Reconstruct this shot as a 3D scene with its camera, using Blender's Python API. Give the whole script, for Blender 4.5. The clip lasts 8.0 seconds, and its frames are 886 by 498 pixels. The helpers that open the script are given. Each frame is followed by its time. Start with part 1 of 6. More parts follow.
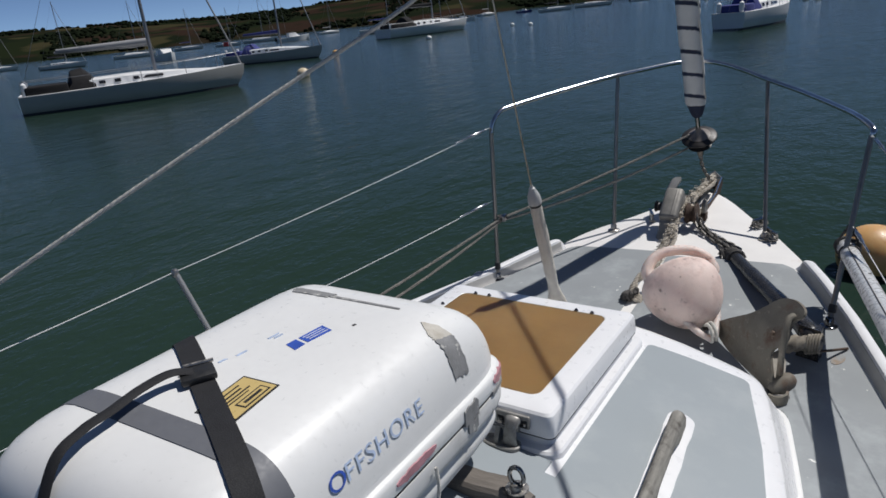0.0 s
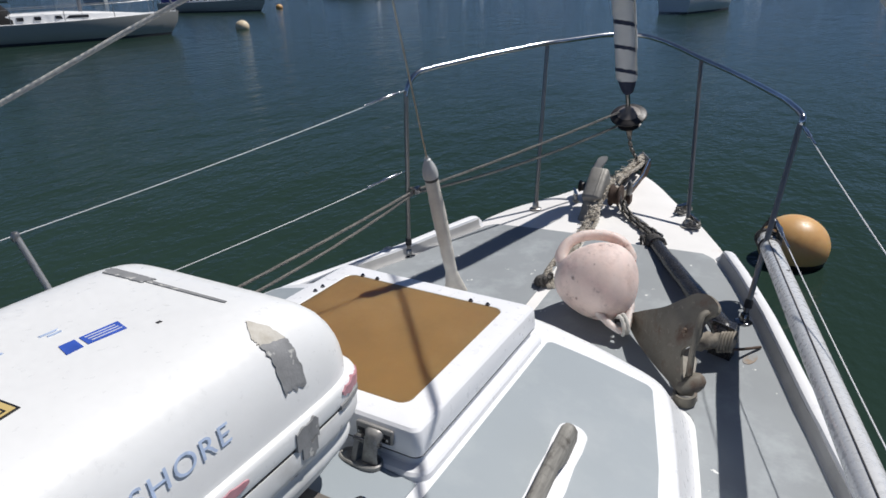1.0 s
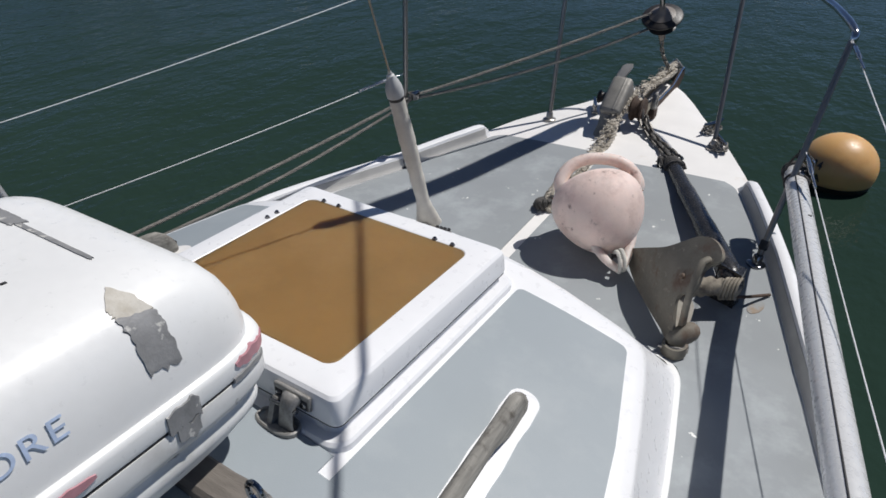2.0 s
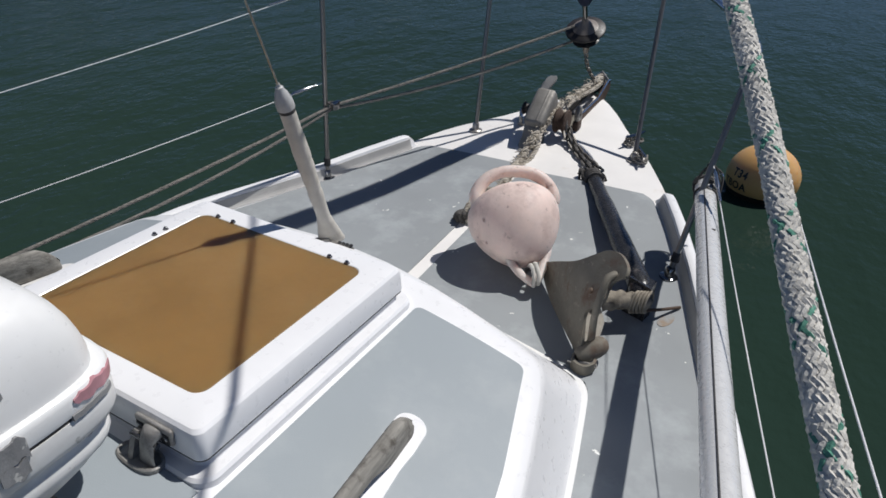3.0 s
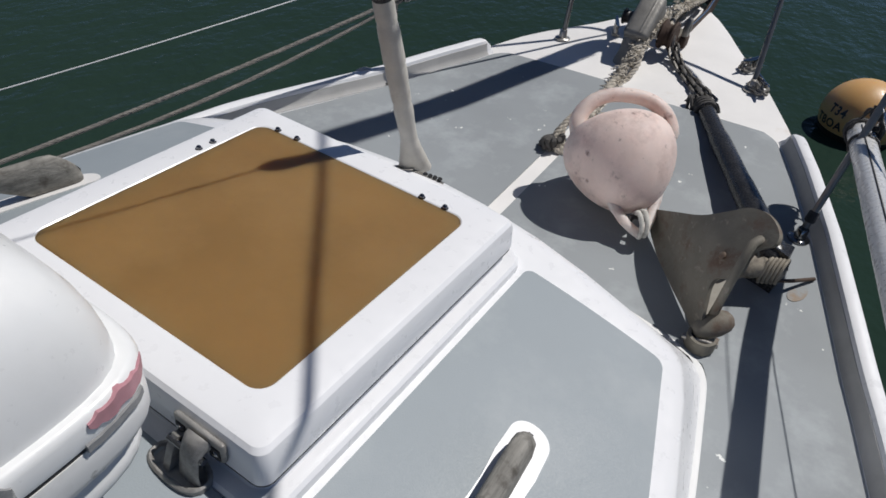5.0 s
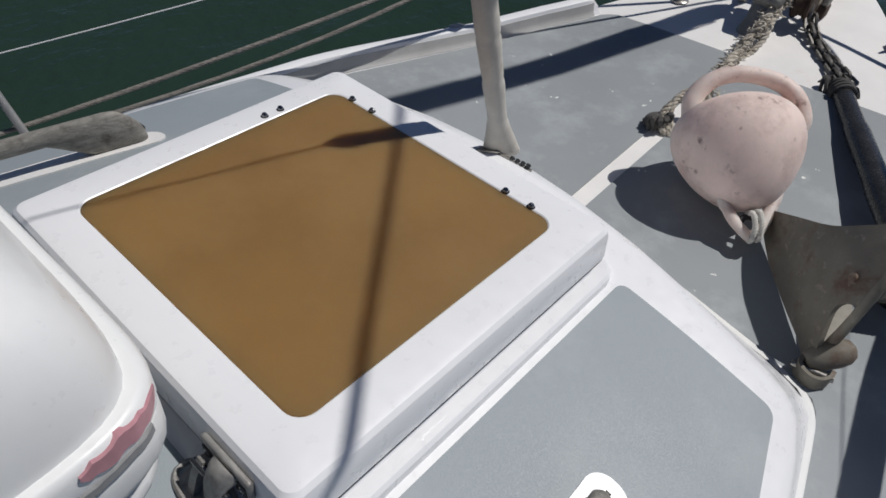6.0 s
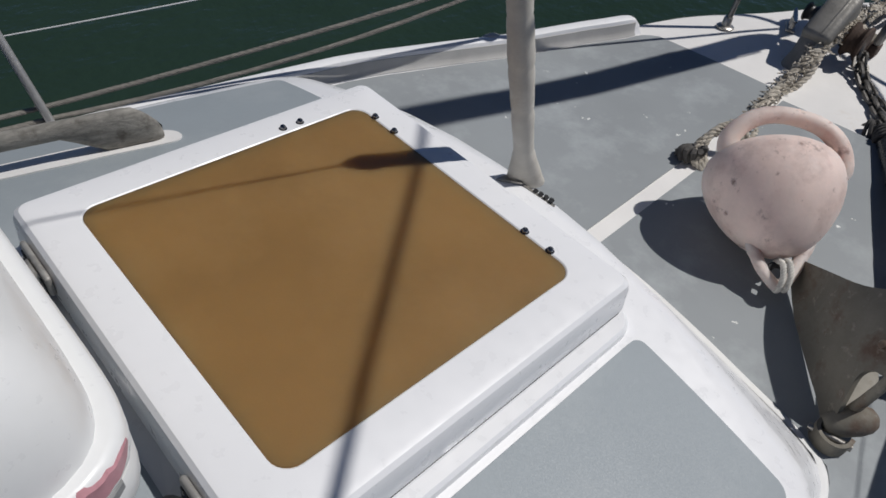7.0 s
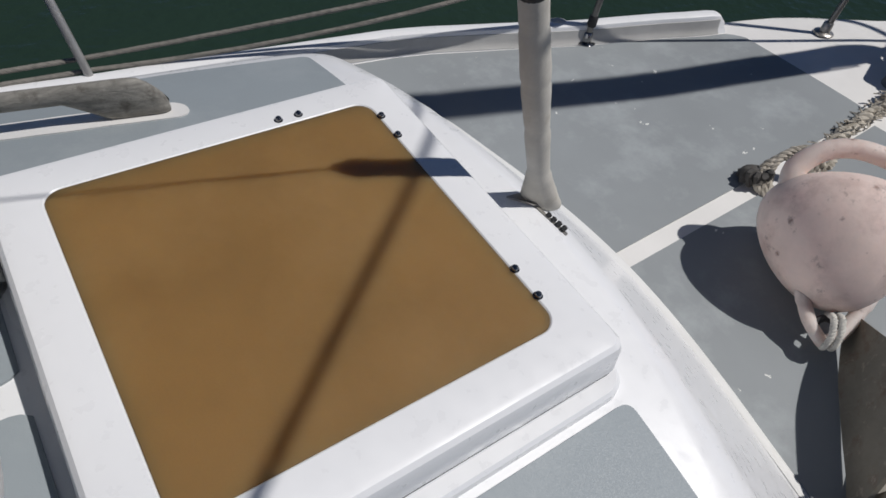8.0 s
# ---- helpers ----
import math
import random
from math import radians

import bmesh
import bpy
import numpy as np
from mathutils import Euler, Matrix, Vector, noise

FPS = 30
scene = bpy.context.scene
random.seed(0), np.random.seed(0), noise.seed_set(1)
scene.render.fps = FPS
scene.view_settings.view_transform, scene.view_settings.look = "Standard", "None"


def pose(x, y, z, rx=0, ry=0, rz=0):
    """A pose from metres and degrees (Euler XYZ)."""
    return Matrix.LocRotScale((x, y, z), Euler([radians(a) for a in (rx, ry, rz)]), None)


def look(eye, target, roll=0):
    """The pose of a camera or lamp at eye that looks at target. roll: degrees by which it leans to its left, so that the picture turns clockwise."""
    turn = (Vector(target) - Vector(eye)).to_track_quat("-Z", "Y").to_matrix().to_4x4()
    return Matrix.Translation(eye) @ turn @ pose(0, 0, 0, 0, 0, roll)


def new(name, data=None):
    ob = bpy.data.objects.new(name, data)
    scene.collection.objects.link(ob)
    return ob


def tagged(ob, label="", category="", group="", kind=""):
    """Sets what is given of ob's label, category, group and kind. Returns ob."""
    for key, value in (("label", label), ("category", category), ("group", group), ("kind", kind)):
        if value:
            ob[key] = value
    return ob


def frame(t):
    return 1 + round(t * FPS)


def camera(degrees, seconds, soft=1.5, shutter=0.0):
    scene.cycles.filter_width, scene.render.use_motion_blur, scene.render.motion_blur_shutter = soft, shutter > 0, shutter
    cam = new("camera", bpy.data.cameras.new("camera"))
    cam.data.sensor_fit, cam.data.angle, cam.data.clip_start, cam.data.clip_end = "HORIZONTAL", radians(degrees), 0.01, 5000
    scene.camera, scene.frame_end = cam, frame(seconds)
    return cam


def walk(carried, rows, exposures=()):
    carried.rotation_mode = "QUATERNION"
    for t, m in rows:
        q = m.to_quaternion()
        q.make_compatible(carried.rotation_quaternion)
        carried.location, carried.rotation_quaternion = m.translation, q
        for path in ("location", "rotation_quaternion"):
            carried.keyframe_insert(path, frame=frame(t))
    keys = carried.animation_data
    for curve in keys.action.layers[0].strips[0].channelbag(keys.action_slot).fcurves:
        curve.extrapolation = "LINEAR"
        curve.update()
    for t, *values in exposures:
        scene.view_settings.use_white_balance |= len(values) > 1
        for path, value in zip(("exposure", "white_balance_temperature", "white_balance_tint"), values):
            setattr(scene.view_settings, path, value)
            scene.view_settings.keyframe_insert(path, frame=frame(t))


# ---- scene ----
cam = camera(67.4, 8.0, soft=1.6)
# The boat's own frame: origin on the fore hatch, x to starboard, y to the bow, z off the deck. She floats trimmed a little by the bow.
B = Vector((-0.014, -0.021, 1.0)).normalized().rotation_difference(Vector((0, 0, 1))).to_matrix().to_4x4()
PATH = [
    (0, (0.907, -1.584, 0.909), (-0.156, -0.018, 0.265), -4.7),
    (0.5, (0.902, -1.455, 0.884), (-0.162, 0.124, 0.272), 1.0),
    (1, (0.907, -1.271, 0.839), (0.01, 0.356, 0.099), -0.3),
    (1.2, (0.911, -1.204, 0.826), (0.056, 0.4, -0.008), -0.6),
    (2.3, (0.986, -0.931, 0.883), (0.06, 0.486, -0.182), 1.5),
    (2.5, (1.011, -0.928, 0.898), (0.098, 0.497, -0.169), 0.4),
    (3, (1.05, -0.845, 0.86), (0.246, 0.681, -0.153), 3.1),
    (3.5, (0.993, -0.792, 0.817), (0.259, 0.747, -0.227), 3.4),
    (4, (0.906, -0.729, 0.787), (0.145, 0.768, -0.299), 2.6),
    (4.2, (0.856, -0.717, 0.774), (0.06, 0.717, -0.37), 2.1),
    (5.3, (0.67, -0.583, 0.693), (-0.094, 0.754, -0.583), 8.5),
    (5.5, (0.644, -0.553, 0.681), (-0.162, 0.732, -0.622), 7.8),
    (6, (0.613, -0.486, 0.679), (-0.275, 0.663, -0.695), 6.5),
    (6.5, (0.589, -0.471, 0.725), (-0.29, 0.648, -0.681), 8.6),
    (7, (0.561, -0.423, 0.696), (-0.355, 0.68, -0.699), 10.2),
    (7.5, (0.518, -0.318, 0.653), (-0.472, 0.643, -0.794), 10.4),
    (8, (0.537, -0.234, 0.708), (-0.442, 0.662, -0.789), 11.6),
]
EXPOSURES = [(0.0, 0.0), (0.5, 0.22), (1.0, 0.28), (2.5, 0.05), (3.5, 0.13), (4.2, 0.09), (5.5, -0.16), (7.0, -0.26), (8.0, -0.26)]
walk(cam, [(t, B @ look(eye, at, roll)) for t, eye, at, roll in PATH], EXPOSURES)

# ---- world and sun ----
SUN = (B.to_3x3() @ Vector((0.124, 0.173, 0.374))).normalized()
world = bpy.data.worlds.new("world")
scene.world = world
world.use_nodes = True
sky = world.node_tree.nodes.new("ShaderNodeTexSky")
sky.sky_type, sky.sun_disc = "NISHITA", False
sky.sun_elevation, sky.sun_rotation = math.asin(SUN.z), math.atan2(SUN.x, SUN.y)
sky.air_density, sky.dust_density, sky.ozone_density, sky.altitude = 0.9, 0.0, 2.0, 9000
back = world.node_tree.nodes["Background"]
world.node_tree.links.new(sky.outputs[0], back.inputs[0])
back.inputs[1].default_value = 0.085
sun = new("sun", bpy.data.lights.new("sun", "SUN"))
sun.data.energy, sun.data.angle, sun.data.color = 3.7, radians(0.8), (1.0, 0.975, 0.95)
sun.matrix_world = look(SUN * 30, (0, 0, 0))
WATER = -1.45


# ---- materials ----
def nodes_of(name):
    m = bpy.data.materials.new(name)
    m.use_nodes = True
    nt = m.node_tree
    return m, nt, nt.nodes["Principled BSDF"]


def add(nt, kind, **values):
    n = nt.nodes.new("ShaderNode" + kind)
    for k, v in values.items():
        n.inputs[k].default_value = v
    return n


def mixed(nt, fac, a, b, how="MIX"):
    n = nt.nodes.new("ShaderNodeMix")
    n.data_type, n.blend_type = "RGBA", how
    for sock, v in ((n.inputs[0], fac), (n.inputs[6], a), (n.inputs[7], b)):
        if isinstance(v, bpy.types.NodeSocket):
            nt.links.new(v, sock)
        elif isinstance(v, (int, float)):
            sock.default_value = v
        else:
            sock.default_value = (*v[:3], 1)
    return n.outputs[2]


def ramp(nt, source, lo, hi):
    n = nt.nodes.new("ShaderNodeMapRange")
    n.inputs[1].default_value, n.inputs[2].default_value = lo, hi
    nt.links.new(source, n.inputs[0])
    return n.outputs[0]


def noise_of(nt, scale, detail=4.0, rough=0.55, stretch=None, seed=0.0):
    co = nt.nodes.new("ShaderNodeTexCoord")
    mp = nt.nodes.new("ShaderNodeMapping")
    mp.inputs[1].default_value = (seed, seed * 1.7, seed * 0.6)
    if stretch:
        mp.inputs[3].default_value = stretch
    n = add(nt, "TexNoise", Scale=scale, Detail=detail, Roughness=rough)
    nt.links.new(co.outputs["Object"], mp.inputs[0])
    nt.links.new(mp.outputs[0], n.inputs["Vector"])
    return n.outputs["Fac"]


def surface(name, col, rough=0.5, metal=0.0, var=0.2, scale=7.0, fine=90.0, bump=0.15, stain=None, stain_at=(0.58, 0.72), stain_scale=5.0,
            chips=None, chips_at=(0.70, 0.73), chips_scale=22.0, stretch=None, coat=0.0, dist=0.002, rvar=0.12):
    """A worn surface: broad and fine mottling of the colour, stains, chips and relief."""
    m, nt, b = nodes_of(name)
    big, small = noise_of(nt, scale, stretch=stretch), noise_of(nt, fine, 3.0, stretch=stretch, seed=3.1)
    c = mixed(nt, ramp(nt, big, 0.3, 0.7), [v * (1 - var) for v in col], [min(1, v * (1 + var * 0.6)) for v in col])
    c = mixed(nt, ramp(nt, small, 0.35, 0.68), c, [0.5 * v for v in col], "MIX") if var > 0.5 else mixed(nt, var * 0.6, c, mixed(nt, ramp(nt, small, 0.3, 0.7), (0.55, 0.55, 0.55), (1, 1, 1)), "MULTIPLY")
    if stain:
        c = mixed(nt, ramp(nt, noise_of(nt, stain_scale, 6.0, 0.65, seed=8.3), *stain_at), c, stain)
    if chips:
        c = mixed(nt, ramp(nt, noise_of(nt, chips_scale, 5.0, 0.6, seed=5.7), *chips_at), c, chips)
    nt.links.new(c, b.inputs["Base Color"])
    rr = nt.nodes.new("ShaderNodeMapRange")
    nt.links.new(small, rr.inputs[0])
    rr.inputs[1].default_value, rr.inputs[2].default_value = 0.3, 0.7
    rr.inputs[3].default_value, rr.inputs[4].default_value = max(0.02, rough - rvar), min(1, rough + rvar)
    nt.links.new(rr.outputs[0], b.inputs["Roughness"])
    b.inputs["Metallic"].default_value = metal
    b.inputs["Coat Weight"].default_value = coat
    if bump:
        bp = add(nt, "Bump", Strength=bump, Distance=dist)
        nt.links.new(small, bp.inputs["Height"])
        nt.links.new(bp.outputs[0], b.inputs["Normal"])
    return m


GELCOAT = surface("white_gelcoat", (0.815, 0.815, 0.82), 0.35, var=0.03, scale=2, fine=40, bump=0.02, stain=(0.72, 0.70, 0.65), stain_at=(0.68, 1.0), stain_scale=3.5, coat=0.2)
BOW_PAINT = surface("cream_deck_paint", (0.80, 0.782, 0.755), 0.55, var=0.06, scale=5, fine=150, bump=0.15, stain=(0.62, 0.54, 0.45), stain_at=(0.62, 0.85))
COVE = surface("off_white_cove", (0.80, 0.795, 0.775), 0.5, var=0.06, scale=6, fine=90, bump=0.1, stain=(0.66, 0.60, 0.50), stain_at=(0.60, 0.85), stain_scale=7)
RAILSIDE = surface("light_grey_rail_side", (0.50, 0.49, 0.47), 0.6, var=0.10, scale=8, fine=120, bump=0.1, stain=(0.36, 0.35, 0.33), stain_at=(0.5, 0.85), stain_scale=6)
NONSKID = surface("grey_nonskid_paint", (0.285, 0.305, 0.315), 0.72, var=0.10, scale=2.5, fine=420, bump=0.35, dist=0.001,
                  stain=(0.36, 0.385, 0.395), stain_at=(0.52, 0.72), chips=(0.75, 0.75, 0.72), chips_at=(0.70, 0.71), chips_scale=19)
ROOFGREY = surface("grey_roof_paint", (0.30, 0.335, 0.355), 0.6, var=0.06, scale=2.0, fine=420, bump=0.3, dist=0.001, stain=(0.345, 0.375, 0.39), stain_at=(0.5, 0.75))
AMBER = surface("amber_acrylic", (0.268, 0.152, 0.050), 0.42, var=0.14, scale=5, fine=300, bump=0.04, stain=(0.30, 0.178, 0.066), stain_at=(0.42, 0.7), stain_scale=4, rvar=0.06)
acrylic = AMBER.node_tree.nodes["Principled BSDF"]
acrylic.inputs["Subsurface Weight"].default_value, acrylic.inputs["Subsurface Scale"].default_value = 1.0, 0.13
acrylic.inputs["Subsurface Radius"].default_value = (1.0, 0.85, 0.6)
CANVAS = surface("dirty_white_leather", (0.56, 0.53, 0.47), 0.75, var=0.18, scale=14, fine=200, bump=0.3, stain=(0.36, 0.32, 0.25), stain_at=(0.58, 0.8), stain_scale=12)
RAG = surface("brown_rag", (0.30, 0.265, 0.21), 0.92, var=0.3, scale=30, fine=180, bump=0.7, stain=(0.12, 0.10, 0.08), stain_at=(0.5, 0.7), stain_scale=22)
CAPGREY = surface("grey_plastic_cap", (0.47, 0.47, 0.46), 0.5, var=0.15, scale=30, fine=150, bump=0.1)
PINK = surface("faded_pink_plastic", (0.76, 0.615, 0.555), 0.6, var=0.16, scale=7, fine=110, bump=0.2, stain=(0.50, 0.37, 0.33), stain_at=(0.50, 0.76), stain_scale=11, chips=(0.25, 0.17, 0.15), chips_at=(0.61, 0.72), chips_scale=26)
plastic = PINK.node_tree.nodes["Principled BSDF"]
plastic.inputs["Subsurface Weight"].default_value, plastic.inputs["Subsurface Scale"].default_value = 0.6, 0.09
plastic.inputs["Subsurface Radius"].default_value = (1.0, 0.75, 0.65)
GALV = surface("weathered_galvanised_iron", (0.185, 0.170, 0.138), 0.72, 0.12, var=0.24, scale=9, fine=110, bump=0.5, stain=(0.125, 0.082, 0.058), stain_at=(0.52, 0.66), stain_scale=9,
               chips=(0.27, 0.24, 0.20), chips_at=(0.60, 0.70), chips_scale=38)
# The anchor's iron where the sun falls: sunlight put into a paler colour.
FLANK = surface("sunlit_pale_iron", (0.40, 0.375, 0.325), 0.7, 0.1, var=0.2, scale=20, fine=120, bump=0.4, stain=(0.22, 0.15, 0.11), stain_at=(0.55, 0.75), stain_scale=24)
TAR = surface("black_tarred_iron", (0.030, 0.030, 0.031), 0.27, var=0.3, scale=12, fine=140, bump=0.35, chips=(0.10, 0.09, 0.085), chips_at=(0.70, 0.78), chips_scale=20)
CHAIN = surface("dull_chain_iron", (0.19, 0.18, 0.165), 0.5, 0.7, var=0.3, scale=40, fine=200, bump=0.4)
STEEL = surface("stainless_steel", (0.25, 0.25, 0.255), 0.07, 1.0, var=0.08, scale=20, fine=120, bump=0.0, rvar=0.04)
RAILSTEEL = surface("bright_rail_steel", (0.58, 0.58, 0.585), 0.17, 1.0, var=0.08, scale=20, fine=120, bump=0.0, rvar=0.03)
LEGSTEEL = surface("weathered_leg_steel", (0.235, 0.225, 0.21), 0.34, 0.7, var=0.12, scale=20, fine=120, bump=0.0, rvar=0.05)
DULLSTEEL = surface("tarnished_steel", (0.42, 0.40, 0.37), 0.38, 0.9, var=0.25, scale=40, fine=160, bump=0.2)
HINGEMETAL = surface("dull_cast_alloy", (0.40, 0.385, 0.36), 0.5, 0.45, var=0.22, scale=40, fine=160, bump=0.25, stain=(0.16, 0.15, 0.14), stain_at=(0.5, 0.72), stain_scale=30)
POSTSTEEL = surface("dulled_post_steel", (0.46, 0.45, 0.43), 0.42, 0.55, var=0.12, scale=14, fine=120, bump=0.05)
WIRE = surface("steel_wire", (0.88, 0.88, 0.87), 0.42, 0.3, var=0.1, scale=60, fine=400, bump=0.3)
DARKROPE = surface("dark_weathered_cord", (0.085, 0.08, 0.075), 0.9, var=0.3, scale=60, fine=300, bump=0.8)
GREYLINE = surface("grey_weathered_line", (0.24, 0.225, 0.20), 0.9, var=0.25, scale=50, fine=300, bump=0.6)
OLDROPE = surface("old_beige_rope", (0.55, 0.50, 0.42), 0.95, var=0.3, scale=40, fine=240, bump=0.8, stain=(0.15, 0.125, 0.09), stain_at=(0.5, 0.7), stain_scale=28)
SHEET = surface("white_braid", (0.62, 0.60, 0.55), 0.85, var=0.2, scale=50, fine=400, bump=0.5)
FLECK = surface("green_braid_fleck", (0.10, 0.30, 0.22), 0.85, var=0.3, scale=50, fine=400, bump=0.5)
TEAK = surface("silvered_teak", (0.265, 0.253, 0.226), 0.85, var=0.42, scale=16, fine=60, bump=0.7, stretch=(6, 0.7, 6), stain=(0.095, 0.085, 0.072), stain_at=(0.52, 0.68), stain_scale=24)
ALLOY = surface("painted_alloy_tube", (0.64, 0.64, 0.63), 0.30, 0.15, var=0.05, scale=3, fine=60, bump=0.03, stain=(0.50, 0.49, 0.47), stain_at=(0.6, 0.85), chips=(0.06, 0.06, 0.06), chips_at=(0.76, 0.78), chips_scale=30)
RAFT = surface("white_grp_canister", (0.78, 0.78, 0.765), 0.38, var=0.05, scale=4, fine=70, bump=0.06, stain=(0.62, 0.61, 0.57), stain_at=(0.66, 0.85), stain_scale=9, coat=0.15)
# Scuffs and dirt; the greyer tone and stain also carry the grooves' shade.
RAFTLOW = surface("scuffed_shaded_lower_shell", (0.70, 0.70, 0.685), 0.5, var=0.08, scale=5, fine=80, bump=0.1, stain=(0.46, 0.45, 0.42), stain_at=(0.50, 0.78), stain_scale=7, chips=(0.24, 0.23, 0.22), chips_at=(0.66, 0.70), chips_scale=16, stretch=(1, 0.35, 1.6))
RED = surface("faded_red_rub", (0.50, 0.245, 0.275), 0.5, var=0.25, scale=25, fine=100, bump=0.1)
RUSTSTAIN = surface("rust_bleed_on_grey_paint", (0.285, 0.295, 0.295), 0.75, var=0.1, scale=2.5, fine=420, bump=0.3, stain=(0.27, 0.18, 0.105), stain_at=(0.40, 0.64), stain_scale=20)
SEAM = surface("black_rubber_seam", (0.03, 0.03, 0.032), 0.7, var=0.2, scale=30, fine=100, bump=0.2)
TAPE = surface("peeling_grey_tape", (0.25, 0.25, 0.25), 0.6, var=0.22, scale=26, fine=120, bump=0.5, chips=(0.5, 0.49, 0.46), chips_at=(0.6, 0.64), chips_scale=40)
TAPEBAND = surface("smooth_slate_tape", (0.14, 0.145, 0.16), 0.55, var=0.08, scale=6, fine=80, bump=0.05)
WEBBING = surface("black_webbing", (0.014, 0.014, 0.016), 0.8, var=0.2, scale=40, fine=500, bump=0.6)
YELLOW = surface("gold_sticker", (0.60, 0.45, 0.18), 0.35, var=0.06, scale=20, fine=90, bump=0.02)
INK = surface("black_ink", (0.02, 0.02, 0.02), 0.5, var=0.1, scale=30, fine=100, bump=0)
BLUEINK = surface("blue_print", (0.04, 0.10, 0.46), 0.5, var=0.2, scale=30, fine=160, bump=0)
PALEBLUE = surface("sun_bleached_blue_print", (0.47, 0.57, 0.75), 0.5, var=0.25, scale=40, fine=160, bump=0)
SAIL = surface("white_sailcloth", (0.70, 0.68, 0.66), 0.8, var=0.08, scale=9, fine=60, bump=0.2)
NAVY = surface("navy_sun_strip", (0.022, 0.030, 0.065), 0.8, var=0.15, scale=14, fine=120, bump=0.3)
DRUM = surface("dark_drum_plastic", (0.030, 0.026, 0.024), 0.5, var=0.2, scale=30, fine=100, bump=0.1)
DRUMTOP = surface("worn_drum_top", (0.21, 0.18, 0.155), 0.5, var=0.2, scale=30, fine=100, bump=0.15)
ORANGE = surface("orange_mooring_buoy", (0.64, 0.38, 0.15), 0.42, var=0.10, scale=4, fine=60, bump=0.06, stain=(0.48, 0.24, 0.08), stain_at=(0.6, 0.85))
PALEBUOY = surface("bleached_buoy_plastic", (0.70, 0.58, 0.40), 0.5, var=0.12, scale=5, fine=40, bump=0.0, stain=(0.5, 0.36, 0.2), stain_at=(0.55, 0.8))
floatshell = ORANGE.node_tree.nodes["Principled BSDF"]
floatshell.inputs["Subsurface Weight"].default_value, floatshell.inputs["Subsurface Scale"].default_value = 0.7, 0.16
floatshell.inputs["Subsurface Radius"].default_value = (1.0, 0.8, 0.6)
WEED = surface("weedy_waterline", (0.022, 0.020, 0.012), 0.6, var=0.4, scale=14, fine=60, bump=0.6)
PALECAST = surface("worn_pale_casting", (0.40, 0.39, 0.37), 0.55, 0.3, var=0.15, scale=14, fine=110, bump=0.3)
BRONZE = surface("greyed_bronze_casting", (0.27, 0.258, 0.235), 0.6, 0.4, var=0.22, scale=14, fine=110, bump=0.4)
RUST = surface("rusty_iron", (0.085, 0.055, 0.04), 0.8, 0.2, var=0.35, scale=20, fine=120, bump=0.6)
WOOD = surface("grey_hardwood_chock", (0.17, 0.15, 0.13), 0.85, var=0.25, scale=14, fine=70, bump=0.6, stretch=(0.7, 5, 5))
FARHULL = surface("distant_white_hull", (0.62, 0.63, 0.63), 0.4, var=0.05, scale=0.8, fine=6, bump=0)
# White hulls seen from their shaded side; the shade is in this grey.
FARSHADE = surface("distant_shaded_white_hull", (0.40, 0.385, 0.355), 0.4, var=0.06, scale=0.8, fine=6, bump=0)
FARDECK = surface("distant_white_deck", (0.78, 0.78, 0.77), 0.5, var=0.04, scale=0.8, fine=6, bump=0)
FARDARK = surface("distant_black_canvas", (0.007, 0.007, 0.008), 0.95, var=0.2, scale=2, fine=12, bump=0)
FARBLUE = surface("distant_blue_canvas", (0.035, 0.045, 0.20), 0.8, var=0.2, scale=2, fine=12, bump=0)
FARGLASS = surface("distant_dark_window", (0.02, 0.022, 0.025), 0.15, var=0.1, scale=2, fine=12, bump=0)
FARSPAR = surface("distant_grey_spar", (0.24, 0.24, 0.25), 0.4, 0.3, var=0.1, scale=2, fine=12, bump=0)
FARCOVER = surface("distant_grey_sail_cover", (0.30, 0.30, 0.31), 0.8, var=0.1, scale=2, fine=12, bump=0)
FARRED = surface("distant_red_flag", (0.55, 0.06, 0.05), 0.7, var=0.1, scale=4, fine=12, bump=0)
ANTIFOUL = surface("dark_boot_top", (0.018, 0.02, 0.025), 0.6, var=0.2, scale=2, fine=10, bump=0)
WOODS = surface("distant_woodland", (0.0115, 0.0155, 0.0090), 0.95, var=0.35, scale=0.06, fine=0.6, bump=0)
WOODS.node_tree.nodes["Principled BSDF"].inputs["Specular IOR Level"].default_value = 0.0


def sea_material():
    m, nt, b = nodes_of("green_harbour_water")
    c = mixed(nt, ramp(nt, noise_of(nt, 0.12, 3.0), 0.3, 0.7), (0.0162, 0.0322, 0.0238), (0.0208, 0.0400, 0.0300))
    nt.links.new(c, b.inputs["Base Color"])
    b.inputs["Roughness"].default_value, b.inputs["IOR"].default_value, b.inputs["Specular IOR Level"].default_value = 0.085, 1.33, 0.06
    last = None
    for scale, stretch, dist, strength, seed in ((0.9, (1.0, 0.5, 1), 0.26, 0.30, 0.0), (3.2, (1.0, 0.55, 1), 0.09, 0.34, 4.0), (12.0, (1, 0.7, 1), 0.026, 0.55, 9.0)):
        bp = add(nt, "Bump", Strength=strength, Distance=dist)
        nt.links.new(noise_of(nt, scale, 3.0, 0.5, stretch, seed), bp.inputs["Height"])
        if last:
            nt.links.new(last, bp.inputs["Normal"])
        last = bp.outputs[0]
    nt.links.new(last, b.inputs["Normal"])
    return m


